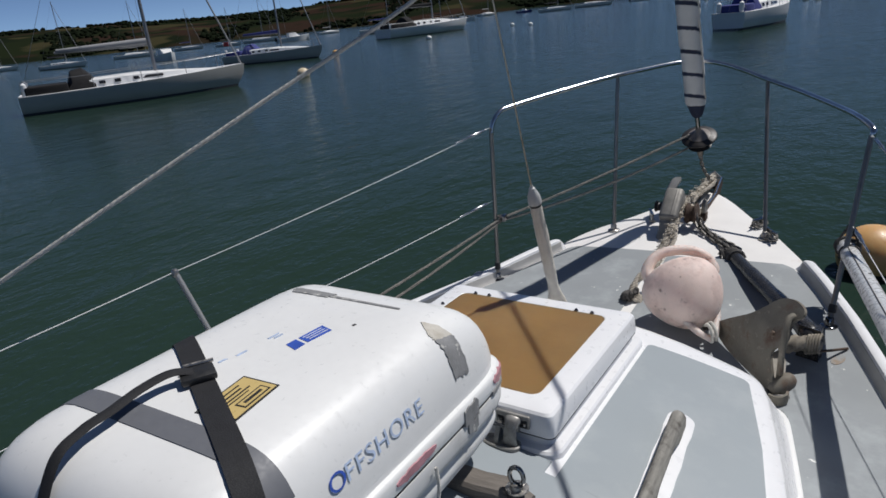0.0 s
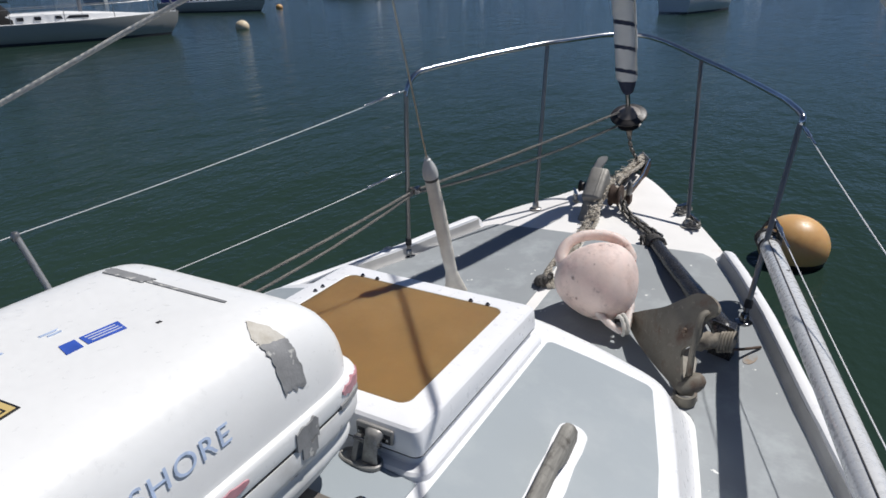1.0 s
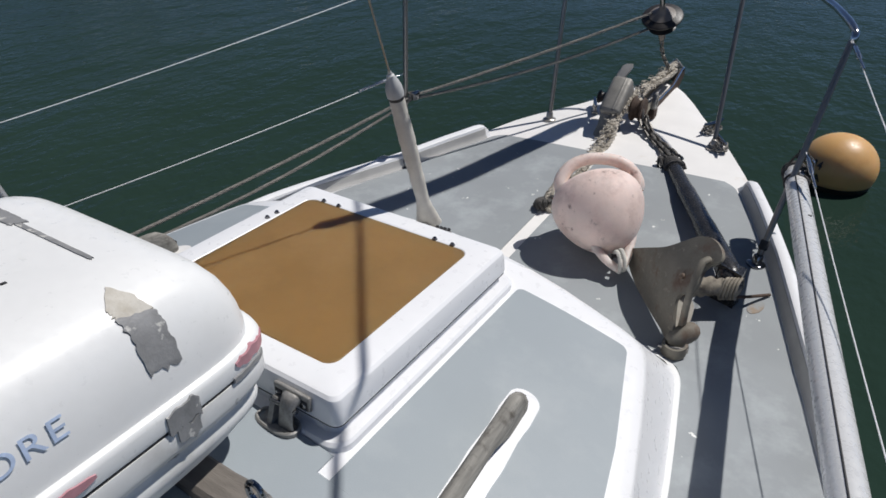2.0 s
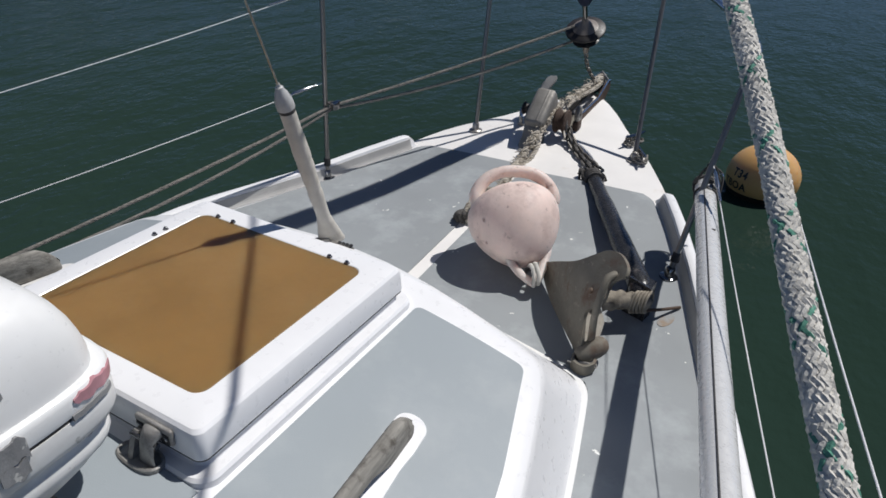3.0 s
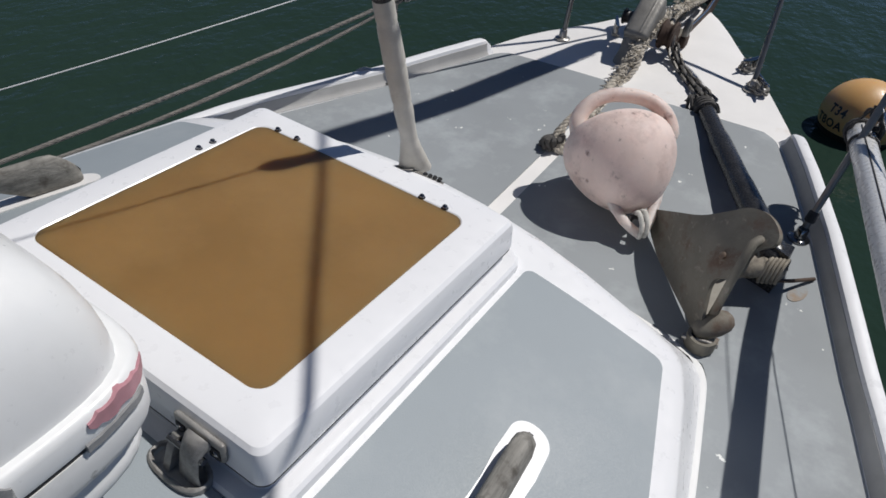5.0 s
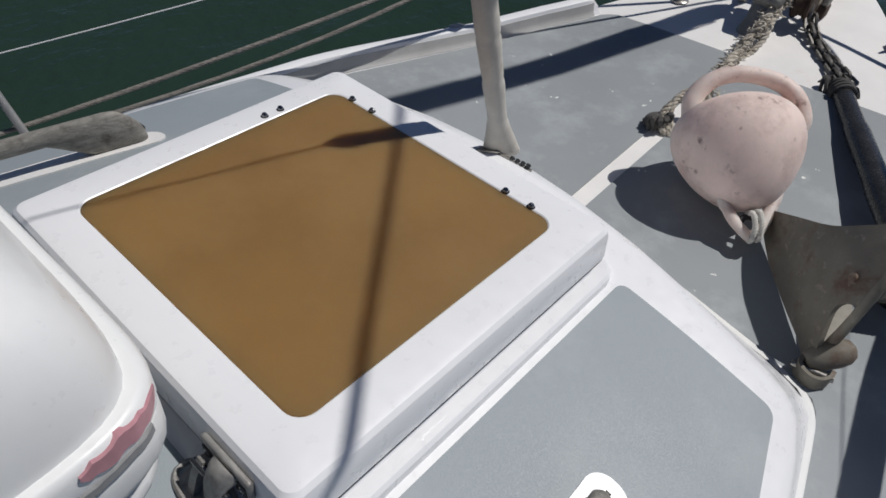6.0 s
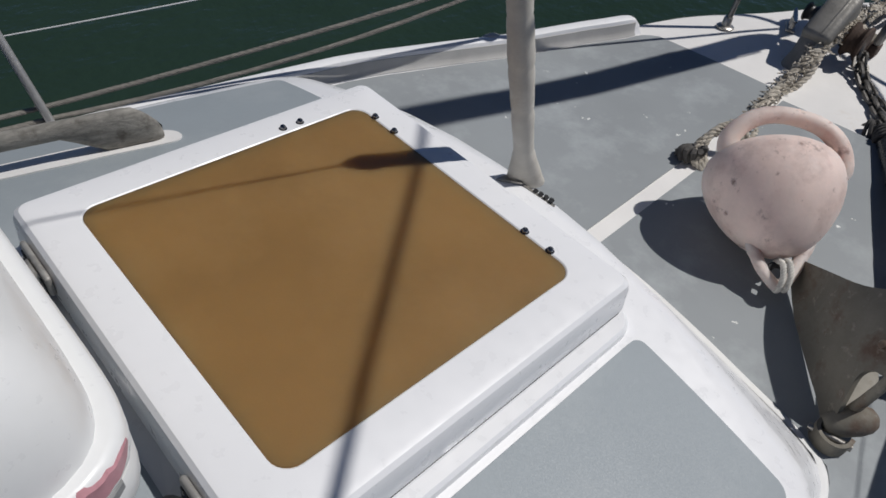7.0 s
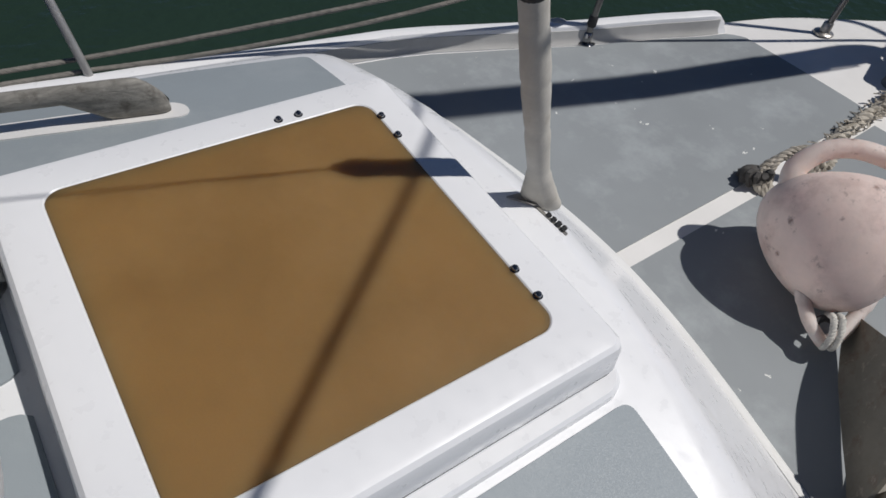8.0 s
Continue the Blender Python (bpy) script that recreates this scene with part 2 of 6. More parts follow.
def hill_material():
    m, nt, b = nodes_of("distant_fields")
    fields = ramp(nt, noise_of(nt, 0.010, 2.0, 0.4, (1, 1.0, 3.0), 2.0), 0.44, 0.54)
    c = mixed(nt, fields, (0.0140, 0.0190, 0.0095), (0.0300, 0.0190, 0.0145))
    c = mixed(nt, ramp(nt, noise_of(nt, 0.022, 3.0, 0.5, (1, 1, 3.0), 6.0), 0.50, 0.58), c, (0.0105, 0.0145, 0.0085))
    c = mixed(nt, ramp(nt, noise_of(nt, 0.016, 2.0, 0.4, (1, 1, 4.0), 11.0), 0.60, 0.66), c, (0.0420, 0.0380, 0.0200))
    nt.links.new(c, b.inputs["Base Color"])
    b.inputs["Specular IOR Level"].default_value = 0.0
    b.inputs["Roughness"].default_value = 0.95
    return m


SEA, HILL = sea_material(), hill_material()

# ---- builders ----
BASE = {}


def finish(name, bm, mats, angle=38):
    me = bpy.data.meshes.new(name)
    bmesh.ops.recalc_face_normals(bm, faces=bm.faces)
    bm.to_mesh(me)
    bm.free()
    for mt in (mats if isinstance(mats, (list, tuple)) else [mats]):
        me.materials.append(mt)
    me.shade_smooth()
    me.set_sharp_from_angle(angle=radians(angle))
    return me


def thing(name, base, label="", category="", group="", kind="", frame_of=None):
    """An Empty at base (boat frame) that carries the parts of one thing; the parts are given in the boat frame too."""
    ob = new(name)
    ob.empty_display_size = 0.05
    ob.matrix_world = (B if frame_of is None else frame_of) @ Matrix.Translation(base)
    BASE[ob.name] = Vector(base)
    return tagged(ob, label, category, group, kind)


def part(name, bm, material, parent, label="", angle=38):
    base = BASE[parent.name]
    bmesh.ops.translate(bm, verts=bm.verts, vec=-base)
    ob = new(name, finish(name, bm, material, angle))
    ob.parent = parent
    BASE[ob.name] = base
    return tagged(ob, label)


def solid(name, bm, material, base, label="", category="", group="", kind="", angle=38, frame_of=None):
    """A thing that is one mesh."""
    bmesh.ops.translate(bm, verts=bm.verts, vec=-Vector(base))
    ob = new(name, finish(name, bm, material, angle))
    ob.matrix_world = (B if frame_of is None else frame_of) @ Matrix.Translation(base)
    BASE[ob.name] = Vector(base)
    return tagged(ob, label, category, group, kind)


def loft(rings, bm=None, closed=True, caps=True, mat=0):
    bm = bm or bmesh.new()
    vs = [[bm.verts.new(p) for p in ring] for ring in rings]
    n = len(rings[0])
    for a, b in zip(vs, vs[1:]):
        for i in range(n if closed else n - 1):
            j = (i + 1) % n
            bm.faces.new((a[i], a[j], b[j], b[i])).material_index = mat
    if caps and closed:
        bm.faces.new(vs[0][::-1]).material_index = mat
        bm.faces.new(vs[-1]).material_index = mat
    return bm


def tube(pts, r, seg=10, bm=None, closed=False, mat=0, flat=1.0, up=None):
    """A round bar along points; r is one radius or one a point; flat squeezes it across."""
    pts = [Vector(p) for p in pts]
    n = len(pts)
    rs = r if isinstance(r, (list, tuple)) else [r] * n
    rings, side = [], None
    for i, p in enumerate(pts):
        a, b = (pts[i - 1] if i or closed else p), (pts[(i + 1) % n] if i < n - 1 or closed else p)
        d = (b - a).normalized()
        if side is None:
            side = d.cross(Vector(up) if up else (Vector((0, 0, 1)) if abs(d.z) < 0.9 else Vector((1, 0, 0)))).normalized()
        side = (side - d * side.dot(d)).normalized()
        other = d.cross(side)
        rings.append([p + rs[i] * (math.cos(2 * math.pi * k / seg) * side + flat * math.sin(2 * math.pi * k / seg) * other) for k in range(seg)])
    if closed:
        rings.append(rings[0])
        bm = loft(rings, bm, True, False, mat)
        bmesh.ops.remove_doubles(bm, verts=bm.verts, dist=1e-6)
        return bm
    return loft(rings, bm, True, True, mat)


def smooth_path(pts, n=8):
    """A Catmull-Rom curve through points."""
    p = [Vector(q) for q in pts]
    p = [2 * p[0] - p[1]] + p + [2 * p[-1] - p[-2]]
    out = []
    for i in range(1, len(p) - 2):
        for k in range(n):
            t = k / n
            out.append(0.5 * (2 * p[i] + (p[i + 1] - p[i - 1]) * t + (2 * p[i - 1] - 5 * p[i] + 4 * p[i + 1] - p[i + 2]) * t * t + (3 * p[i] - p[i - 1] - 3 * p[i + 1] + p[i + 2]) * t ** 3))
    return out + [p[-2]]


def frames_along(pts):
    side, out = None, []
    for i, p in enumerate(pts):
        d = (pts[min(i + 1, len(pts) - 1)] - pts[max(i - 1, 0)]).normalized()
        if side is None:
            side = d.cross(Vector((0, 0, 1)) if abs(d.z) < 0.9 else Vector((1, 0, 0))).normalized()
        side = (side - d * side.dot(d)).normalized()
        out.append((p, side, d.cross(side)))
    return out


def resample(pts, step):
    pts = [Vector(p) for p in pts]
    out, left = [pts[0]], step
    for a, b in zip(pts, pts[1:]):
        d = (b - a).length
        while d >= left and d > 1e-9:
            a = a.lerp(b, left / d)
            out.append(a)
            d -= left
            left = step
        left -= d
    return out


def laid_rope(pts, r, pitch=None, strands=3, seg=6, bm=None, wobble=0.0, mat=0):
    """Strands twisted round one another."""
    bm = bm or bmesh.new()
    pitch = pitch or r * 7
    path = frames_along(resample(pts, pitch / 9))
    for s in range(strands):
        line, ang = [], 2 * math.pi * s / strands
        for i, (p, a, b) in enumerate(path):
            w = ang + 2 * math.pi * i / 9
            k = r * 0.52 * (1 + wobble * noise.noise(Vector((i * 0.35, s * 5.1, r * 90))))
            line.append(p + k * (math.cos(w) * a + math.sin(w) * b))
        if len(line) > 1:
            tube(line, r * 0.56, seg, bm, mat=mat)
    return bm


def block(size, at=(0, 0, 0), bevel=0.0, m=None, bm=None, segs=2, mat=0):
    """A box with rounded edges, put at a place or by a matrix."""
    tmp = bmesh.new()
    bmesh.ops.create_cube(tmp, size=1, matrix=Matrix.Diagonal((*size, 1)))
    if bevel:
        bmesh.ops.bevel(tmp, geom=tmp.edges[:], offset=bevel, segments=segs, profile=0.5, affect="EDGES")
    bmesh.ops.transform(tmp, matrix=m or Matrix.Translation(at), verts=tmp.verts)
    return merge(bm, tmp, mat)


def merge(bm, tmp, mat=0):
    bm = bm or bmesh.new()
    seen = {v: bm.verts.new(v.co) for v in tmp.verts}
    for f in tmp.faces:
        bm.faces.new([seen[v] for v in f.verts]).material_index = mat
    tmp.free()
    return bm


def lathe(profile, m=None, seg=24, bm=None, mat=0):
    """Turn (radius, height) pairs round z, then place by m."""
    m = m or Matrix()
    rings = [[m @ Vector((max(r, 1e-4) * math.cos(2 * math.pi * k / seg), max(r, 1e-4) * math.sin(2 * math.pi * k / seg), z)) for k in range(seg)] for r, z in profile]
    return loft(rings, bm, True, True, mat)


def aim(a, b, twist=(0, 0, 1)):
    """A matrix at a whose z points to b."""
    z = (Vector(b) - Vector(a)).normalized()
    t = Vector(twist) if abs(z.dot(Vector(twist))) < 0.95 else Vector((0, 1, 0))
    x = t.cross(z).normalized()
    y = z.cross(x)
    return Matrix.Translation(a) @ Matrix((x, y, z)).transposed().to_4x4()


def sheet(f, us, vs, thick, bm=None, mat=0):
    """A curved slab: f(u, v) is its top, thick its depth downwards."""
    top = [[Vector(f(u, v)) for v in vs] for u in us]
    bm = bm or bmesh.new()
    t = [[bm.verts.new(p) for p in row] for row in top]
    nu, nv = len(us), len(vs)
    for i in range(nu - 1):
        for j in range(nv - 1):
            bm.faces.new((t[i][j], t[i + 1][j], t[i + 1][j + 1], t[i][j + 1])).material_index = mat
    rim = [(i, 0) for i in range(nu)] + [(nu - 1, j) for j in range(1, nv)] + [(i, nv - 1) for i in range(nu - 2, -1, -1)] + [(0, j) for j in range(nv - 2, 0, -1)]
    lo = {k: bm.verts.new(top[k[0]][k[1]] - Vector((0, 0, thick))) for k in rim}
    for a, b in zip(rim, rim[1:] + rim[:1]):
        bm.faces.new((t[a[0]][a[1]], t[b[0]][b[1]], lo[b], lo[a])).material_index = mat
    return bm


def span(a, b, n):
    return [a + (b - a) * i / n for i in range(n + 1)]


# ---- sea and far shore ----
def sea():
    bm = bmesh.new()
    rings = [0.0, 3, 8, 20, 60, 200, 800, 3000, 9000]
    prev = [bm.verts.new((0, 0, WATER))]
    for r in rings[1:]:
        ring = [bm.verts.new((r * math.cos(2 * math.pi * k / 48), r * math.sin(2 * math.pi * k / 48), WATER)) for k in range(48)]
        for k in range(48):
            j = (k + 1) % 48
            bm.faces.new((prev[0], ring[k], ring[j]) if len(prev) == 1 else (prev[k], ring[k], ring[j], prev[j]))
        prev = ring
    solid("water", bm, SEA, (0, 0, 0), "dark green rippled harbour water", "water", kind="structure", frame_of=Matrix())


def hill_height(az, d):
    """The far shore's height over the water by bearing (degrees to port of the bow) and distance past the waterline."""
    p = Vector((az * 0.07, d * 0.004, 2.0))
    rise = min(1.0, d / 320.0) ** 0.8
    ridge = 33 + 8 * noise.noise(p) + 3 * noise.noise(p * 3.1)
    return rise * ridge + 1.3 * noise.noise(Vector((az * 1.5, d * 0.03, 0)))


def shore_distance(az):
    return 640 + 90 * noise.noise(Vector((az * 0.05, 3.3, 0)))


def shore():
    bm = bmesh.new()
    azs, ds = span(-100, 130, 230), [-8, 0, 15, 40, 80, 130, 190, 260, 340, 460, 700]
    rows = []
    for az in azs:
        a, r0 = radians(90 + az), shore_distance(az)
        rows.append([bm.verts.new(((r0 + d) * math.cos(a), (r0 + d) * math.sin(a), WATER + (-2 if d < 0 else 0.3 + hill_height(az, d)))) for d in ds])
    for p, q in zip(rows, rows[1:]):
        for j in range(len(ds) - 1):
            bm.faces.new((p[j], q[j], q[j + 1], p[j + 1]))
    solid("backdrop", bm, HILL, (0, 0, 0), "low hills of dark woods and brown fields across the harbour", "hillside", kind="structure", frame_of=Matrix())


def far_woods():
    """Ragged clumps of trees over the far slopes."""
    rng = random.Random(4)
    tmp = bmesh.new()
    bmesh.ops.create_icosphere(tmp, subdivisions=1, radius=1)
    pts, tris = [v.co.copy() for v in tmp.verts], [[v.index for v in f.verts] for f in tmp.faces]
    tmp.free()
    verts, faces = [], []
    for _ in range(26000):
        az, d = rng.uniform(-70, 115), rng.choice((rng.uniform(2, 40), rng.uniform(20, 300), rng.uniform(20, 300), rng.uniform(295, 345)))
        if noise.noise(Vector((az * 0.16, d * 0.011, 7))) < (-0.25 if d > 290 else 0.10 if d > 40 else -0.05):
            continue
        a, r = radians(90 + az), shore_distance(az) + d
        c = Vector((r * math.cos(a), r * math.sin(a), WATER + 0.3 + hill_height(az, d)))
        s = rng.uniform(1.0, 2.3)
        k = len(verts)
        for p in pts:
            q = p * (1 + 0.45 * noise.noise(p * 2.3 + c))
            verts.append((c.x + q.x * s * 1.3, c.y + q.y * s * 1.3, c.z + s * 0.3 + q.z * s))
        faces += [[i + k for i in t] for t in tris]
    me = bpy.data.meshes.new("far_woods")
    me.from_pydata(verts, [], faces)
    me.materials.append(WOODS)
    me.polygons.foreach_set("use_smooth", [True] * len(me.polygons))
    tagged(new("far_woods", me), "dark green woods along the far shore", "trees", kind="stuff")


# ---- the boat's own form ----
HULL_Y = (-6.5, -4.5, -2.0, -1.0, -0.5, 0.0, 0.4, 0.8, 1.2, 1.4, 1.66, 1.98, 2.19, 2.39, 2.53, 2.68, 2.81, 2.87, 2.90)
HULL_X = (1.05, 1.42, 1.60, 1.53, 1.46, 1.37, 1.27, 1.14, 0.99, 0.915, 0.805, 0.65, 0.53, 0.40, 0.31, 0.22, 0.13, 0.075, 0.02)


def half_beam(y, s=1):
    """Half the deck's width at y, to starboard or (s = -1) to port, where the rail runs closer in."""
    inboard = float(np.interp(y, (-6.5, -4.5, -0.5, 0.0, 0.4, 0.8, 1.2, 1.5, 1.8, 2.1, 2.4, 2.65, 2.9), (0.0, 0.10, 0.20, 0.185, 0.15, 0.09, 0.075, 0.075, 0.085, 0.05, 0.07, 0.05, 0.0))) if s < 0 else 0.0
    return float(np.interp(y, HULL_Y, HULL_X)) - inboard


def deck_z(x, y):
    edge = float(np.interp(y, (-6.5, -2, -0.03, 0.82, 1.43, 2.2, 2.9), (-0.50, -0.545, -0.527, -0.495, -0.447, -0.350, -0.285)))
    return edge + 0.018 * (1 - min(1, (x / max(0.05, half_beam(y))) ** 2)) + 0.03 * x * min(1.0, max(0.0, (y - 0.9) / 0.5))


def stations():
    return [-6.5, -5.5, -4.5, -3.2, -2, -1.5, -1, -0.5] + span(-0.25, 2.9, 63)


def hull_and_deck():
    hull = thing("hull", (0, 0, -0.5), "white moulded sailing yacht hull afloat", "boat hull", kind="structure")
    rings = []
    for y in stations():
        b, b2, rake = half_beam(y), half_beam(y, -1), max(0.0, (y - 1.2) / 1.7) ** 2
        side = []
        for z, k, back in ((0.0, 1.0, 0.0), (-0.25, 0.985, 0.08), (-0.55, 0.93, 0.22), (-0.85, 0.83, 0.4), (-1.15, 0.66, 0.6), (-1.5, 0.35, 0.85), (-1.75, 0.04, 1.0)):
            side.append((b * k * (1 - 0.25 * rake * back) , y - 0.75 * rake * back, deck_z(b, y) - 0.004 + z))
        rings.append(side + [(-x * b2 / b, yy, z + deck_z(-b2, y) - deck_z(b, y)) for x, yy, z in side[::-1]])
    bm = loft(rings, closed=False, caps=False)
    bm.faces.new([v for v in bm.verts[:14]])
    part("topsides", bm, GELCOAT, hull, angle=50)

    deck = thing("deck", (0, 0, -0.45), "white deck with grey non-skid panels, chipped and stained", "deck", kind="structure")
    ks = (-1, -0.9, -0.75, -0.5, -0.25, -0.1, 0, 0.1, 0.25, 0.5, 0.75, 0.9, 1)
    bm = sheet(lambda y, k: (k * half_beam(y, k), y, deck_z(k * half_beam(y, k), y)), stations(), ks, 0.02)
    part("deck_moulding", bm, BOW_PAINT, deck)
    # two big non-skid panels, one each side of the white centre stripe
    for s in (1, -1):
        ys = span(-5.5, 0.6, 30) + span(0.62, 0.90, 18) + span(0.92, 1.84, 20) + [1.86, 1.88, 1.90]

        def inner(y):
            if y > 0.88:
                return 0.026
            return max(0.026, base_half(y) + float(np.interp(y, (0.60, 0.76), (0.012, 0.010))))

        def outer(y):
            return half_beam(y, s) - 0.074 - (0.04 * ((y - 1.85) / 0.05) ** 2 if y > 1.85 else 0)
        bm = sheet(lambda y, k: (s * (inner(y) + (outer(y) - inner(y)) * k), y - (0.055 * (1 - k) if s > 0 else 0.0) * max(0.0, (y - 1.5) / 0.4), deck_z(s * (inner(y) + (outer(y) - inner(y)) * k), y) + 0.004), ys, span(0, 1, 8), 0.004)
        part("nonskid_panel", bm, NONSKID, deck)
    # raised toe rails with a coved inner side, cut off short of the bow
    for s in (1, -1):
        rings = []
        for y in span(-6.3, -0.5, 12) + span(-0.4, 1.82, 30) + [1.85, 1.872]:
            b, z = half_beam(y, s), deck_z(s * half_beam(y, s), y)
            h = 0.068 * (1.0 if y < 1.84 else 0.92 if y < 1.86 else 0.55)
            prof = ((0.006, -0.03), (0.008, 0.01), (0.002, h - 0.012), (-0.006, h - 0.002), (-0.016, h), (-0.034, h), (-0.043, h - 0.004), (-0.047, h - 0.014), (-0.051, h * 0.42), (-0.0545, 0.016), (-0.062, 0.007), (-0.070, -0.004))
            rings.append([(s * (b + dx), y, z + dz) for dx, dz in prof])
        rail = part("toe_rail", loft(rings, caps=True), GELCOAT, deck, "white moulded toe rail", angle=30)
        # thin strip over the inner side, greyer than the rail
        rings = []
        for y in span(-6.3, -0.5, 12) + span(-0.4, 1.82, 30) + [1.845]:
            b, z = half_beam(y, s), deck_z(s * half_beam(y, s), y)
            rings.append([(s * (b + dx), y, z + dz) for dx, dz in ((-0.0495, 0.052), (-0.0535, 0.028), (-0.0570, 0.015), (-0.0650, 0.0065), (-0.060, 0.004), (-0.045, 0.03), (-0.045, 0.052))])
        part("rail_side", loft(rings), RAILSIDE, rail, "light grey inner side of the rail", angle=40)
    # cream cove round the foot of the coachroof
    rings = []
    for grow, up in ((0.013, 0.002), (0.011, 0.0052), (0.006, 0.0068), (-0.001, 0.0100), (-0.010, 0.0155), (-0.018, 0.0210), (-0.026, 0.0262)):
        rings.append([(q.x, q.y, deck_z(q.x, q.y) + up) for q in smooth_path([(x, y, 0) for x, y in outline(base_half, 0.838, grow)], 4)])
    part("cove_moulding", loft(rings, closed=False, caps=False), COVE, deck, "off-white cove along the foot of the coachroof", angle=60)
    return deck


def roof_half(y):
    return float(np.interp(y, (-6, -3.5, -1.2, -0.4, 0.05, 0.37), (0.95, 1.02, 0.98, 0.88, 0.79, 0.70)))


def base_half(y):
    """Half the width of the coachroof's foot at y; its front is a shallow bow."""
    if y > 0.735:
        return 0.715 * max(0.0, (0.835 - y) / 0.10) ** 0.62 if y < 0.835 else 0.0
    return float(np.interp(y, (-6, -3.5, -1.2, -0.4, 0.05, 0.35, 0.62, 0.70, 0.735), (1.04, 1.10, 1.05, 0.955, 0.872, 0.820, 0.760, 0.738, 0.715)))


def outline(half, front, grow=0.0):
    """From starboard aft round the front to port aft."""
    right = [(half(y) + grow, y) for y in (-3.5, -2.4, -1.2, -0.8, -0.4, -0.2, 0.0, 0.15, 0.3, 0.45, 0.55, 0.62, 0.68)]
    right += [(0.718 + grow * 0.8, 0.718 + grow * 0.5), (0.68, 0.738 + grow), (0.62, 0.757 + grow), (0.5, 0.780 + grow), (0.36, 0.806 + grow), (0.2, front - 0.01 + grow), (0.06, front + grow)]
    return right + [(-x, y) for x, y in right[::-1]]


def roof_z(x, y):
    return -0.088 - 0.205 * x * x


def coachroof():
    house = thing("coachroof", (0, 0, -0.3), "low white moulded coachroof with grey painted panels", "coachroof", kind="structure")

    def ring(t):
        """t from 0 at the foot to 1 at the edge of the top."""
        foot = outline(base_half, 0.838)
        out = []
        for i, (x, y) in enumerate(foot):
            j = min(i, len(foot) - 1 - i)
            tx = math.copysign({True: roof_half(y), False: abs(x)}[j < 9], x)
            ty = y
            if j >= 9:      # the front slopes back
                a = abs(x) / 0.79
                ty = (0.448 - 0.078 * a * a) if j > 13 else float(np.interp(j, (8, 9, 10, 11, 12, 13, 14), (0.30, 0.325, 0.345, 0.360, 0.372, 0.381, 0.388)))
                tx = math.copysign(float(np.interp(j, (8, 9, 10, 11, 12, 13, 14, 15, 16, 17, 18, 19), (0.715, 0.708, 0.700, 0.690, 0.675, 0.655, 0.62, 0.55, 0.45, 0.33, 0.19, 0.06))), x)
            out.append((x + (tx - x) * t, y + (ty - y) * t, deck_z(x, y) + (roof_z(tx, ty) - deck_z(x, y)) * min(1, t * 1.02)))
        return out
    foot, top = ring(0), ring(1)
    rings = [foot, ring(0.06), ring(0.5), ring(0.86), ring(0.95)]
    rounded = []
    for (x, y, z) in top:
        k = 0.972
        rounded.append((x * k, min(y, y * 0.975 if y > 0.3 else y), roof_z(x * k, y) + 0.001))
    rings.append([(x, y, z - 0.004) for x, y, z in top])
    rings.append(rounded)
    bm = loft(rings, closed=False, caps=False)
    n = len(rounded)
    cols = span(0, 1, 10)
    grid = []
    for i in range(n // 2):
        a, b = Vector(rounded[i]), Vector(rounded[n - 1 - i])
        grid.append([(a.x + (b.x - a.x) * c, a.y, roof_z(a.x + (b.x - a.x) * c, a.y) + 0.001) for c in cols])
    loft(grid, bm, closed=False, caps=False)
    bmesh.ops.remove_doubles(bm, verts=bm.verts, dist=0.0008)
    part("moulding", bm, GELCOAT, house, angle=32)

    def panel(f, us, vs):
        part("roof_panel", sheet(f, us, vs, 0.005), ROOFGREY, house, "pale grey painted roof panel")
    for s in (1, -1):
        def f(u, v):
            x0, front, back, r = 0.364, 0.337, -0.397, 0.018
            y = back + (front - back) * v
            x1 = roof_half(y) - 0.046
            cut = max(0.0, r - (front - y))
            inset = r - math.sqrt(max(0.0, r * r - cut * cut))
            x = x0 + inset + (x1 - x0 - 2 * inset) * u
            return s * x, y, roof_z(x, y) + 0.0045
        panel(f, [0, 0.03] + span(0.1, 0.9, 8) + [0.97, 1], span(0, 0.96, 16) + [0.975, 0.983, 0.990, 0.995, 0.998, 1])
    # aft of the hatch the paint leaves a white stripe down the middle
    for s, mid in ((1, 0.0), (-1, -0.05)):
        def aft(u, v):
            y = -3.4 + 3.003 * v
            x = mid + u * (s * (roof_half(y) - 0.046) - mid)
            return x, y, roof_z(x, 0) + 0.0045

        def tongue(u, v):
            y = -0.4100 + 0.0580 * v
            x = mid + s * 0.012 * max(0.0, v - 0.6) ** 2 * 6 + u * (s * 0.335 - mid - s * 0.012 * max(0.0, v - 0.6) ** 2 * 6)
            return x, y, roof_z(x, 0) + 0.0042
        panel(aft, span(0, 1, 10), span(0, 1, 24))
        panel(tongue, span(0, 1, 8), span(0, 1, 5))
    return house


# ---- fore hatch ----
def rounded_square(half, r, z, n=6, cx=0.0, cy=0.0, hy=None):
    hy = hy or half
    out = []
    for sx, sy, a0 in ((1, 1, 0), (-1, 1, 90), (-1, -1, 180), (1, -1, 270)):
        for k in range(n + 1):
            a = radians(a0 + 90 * k / n)
            out.append((cx + sx * (half - r) + r * math.cos(a), cy + sy * (hy - r) + r * math.sin(a), z))
    return out


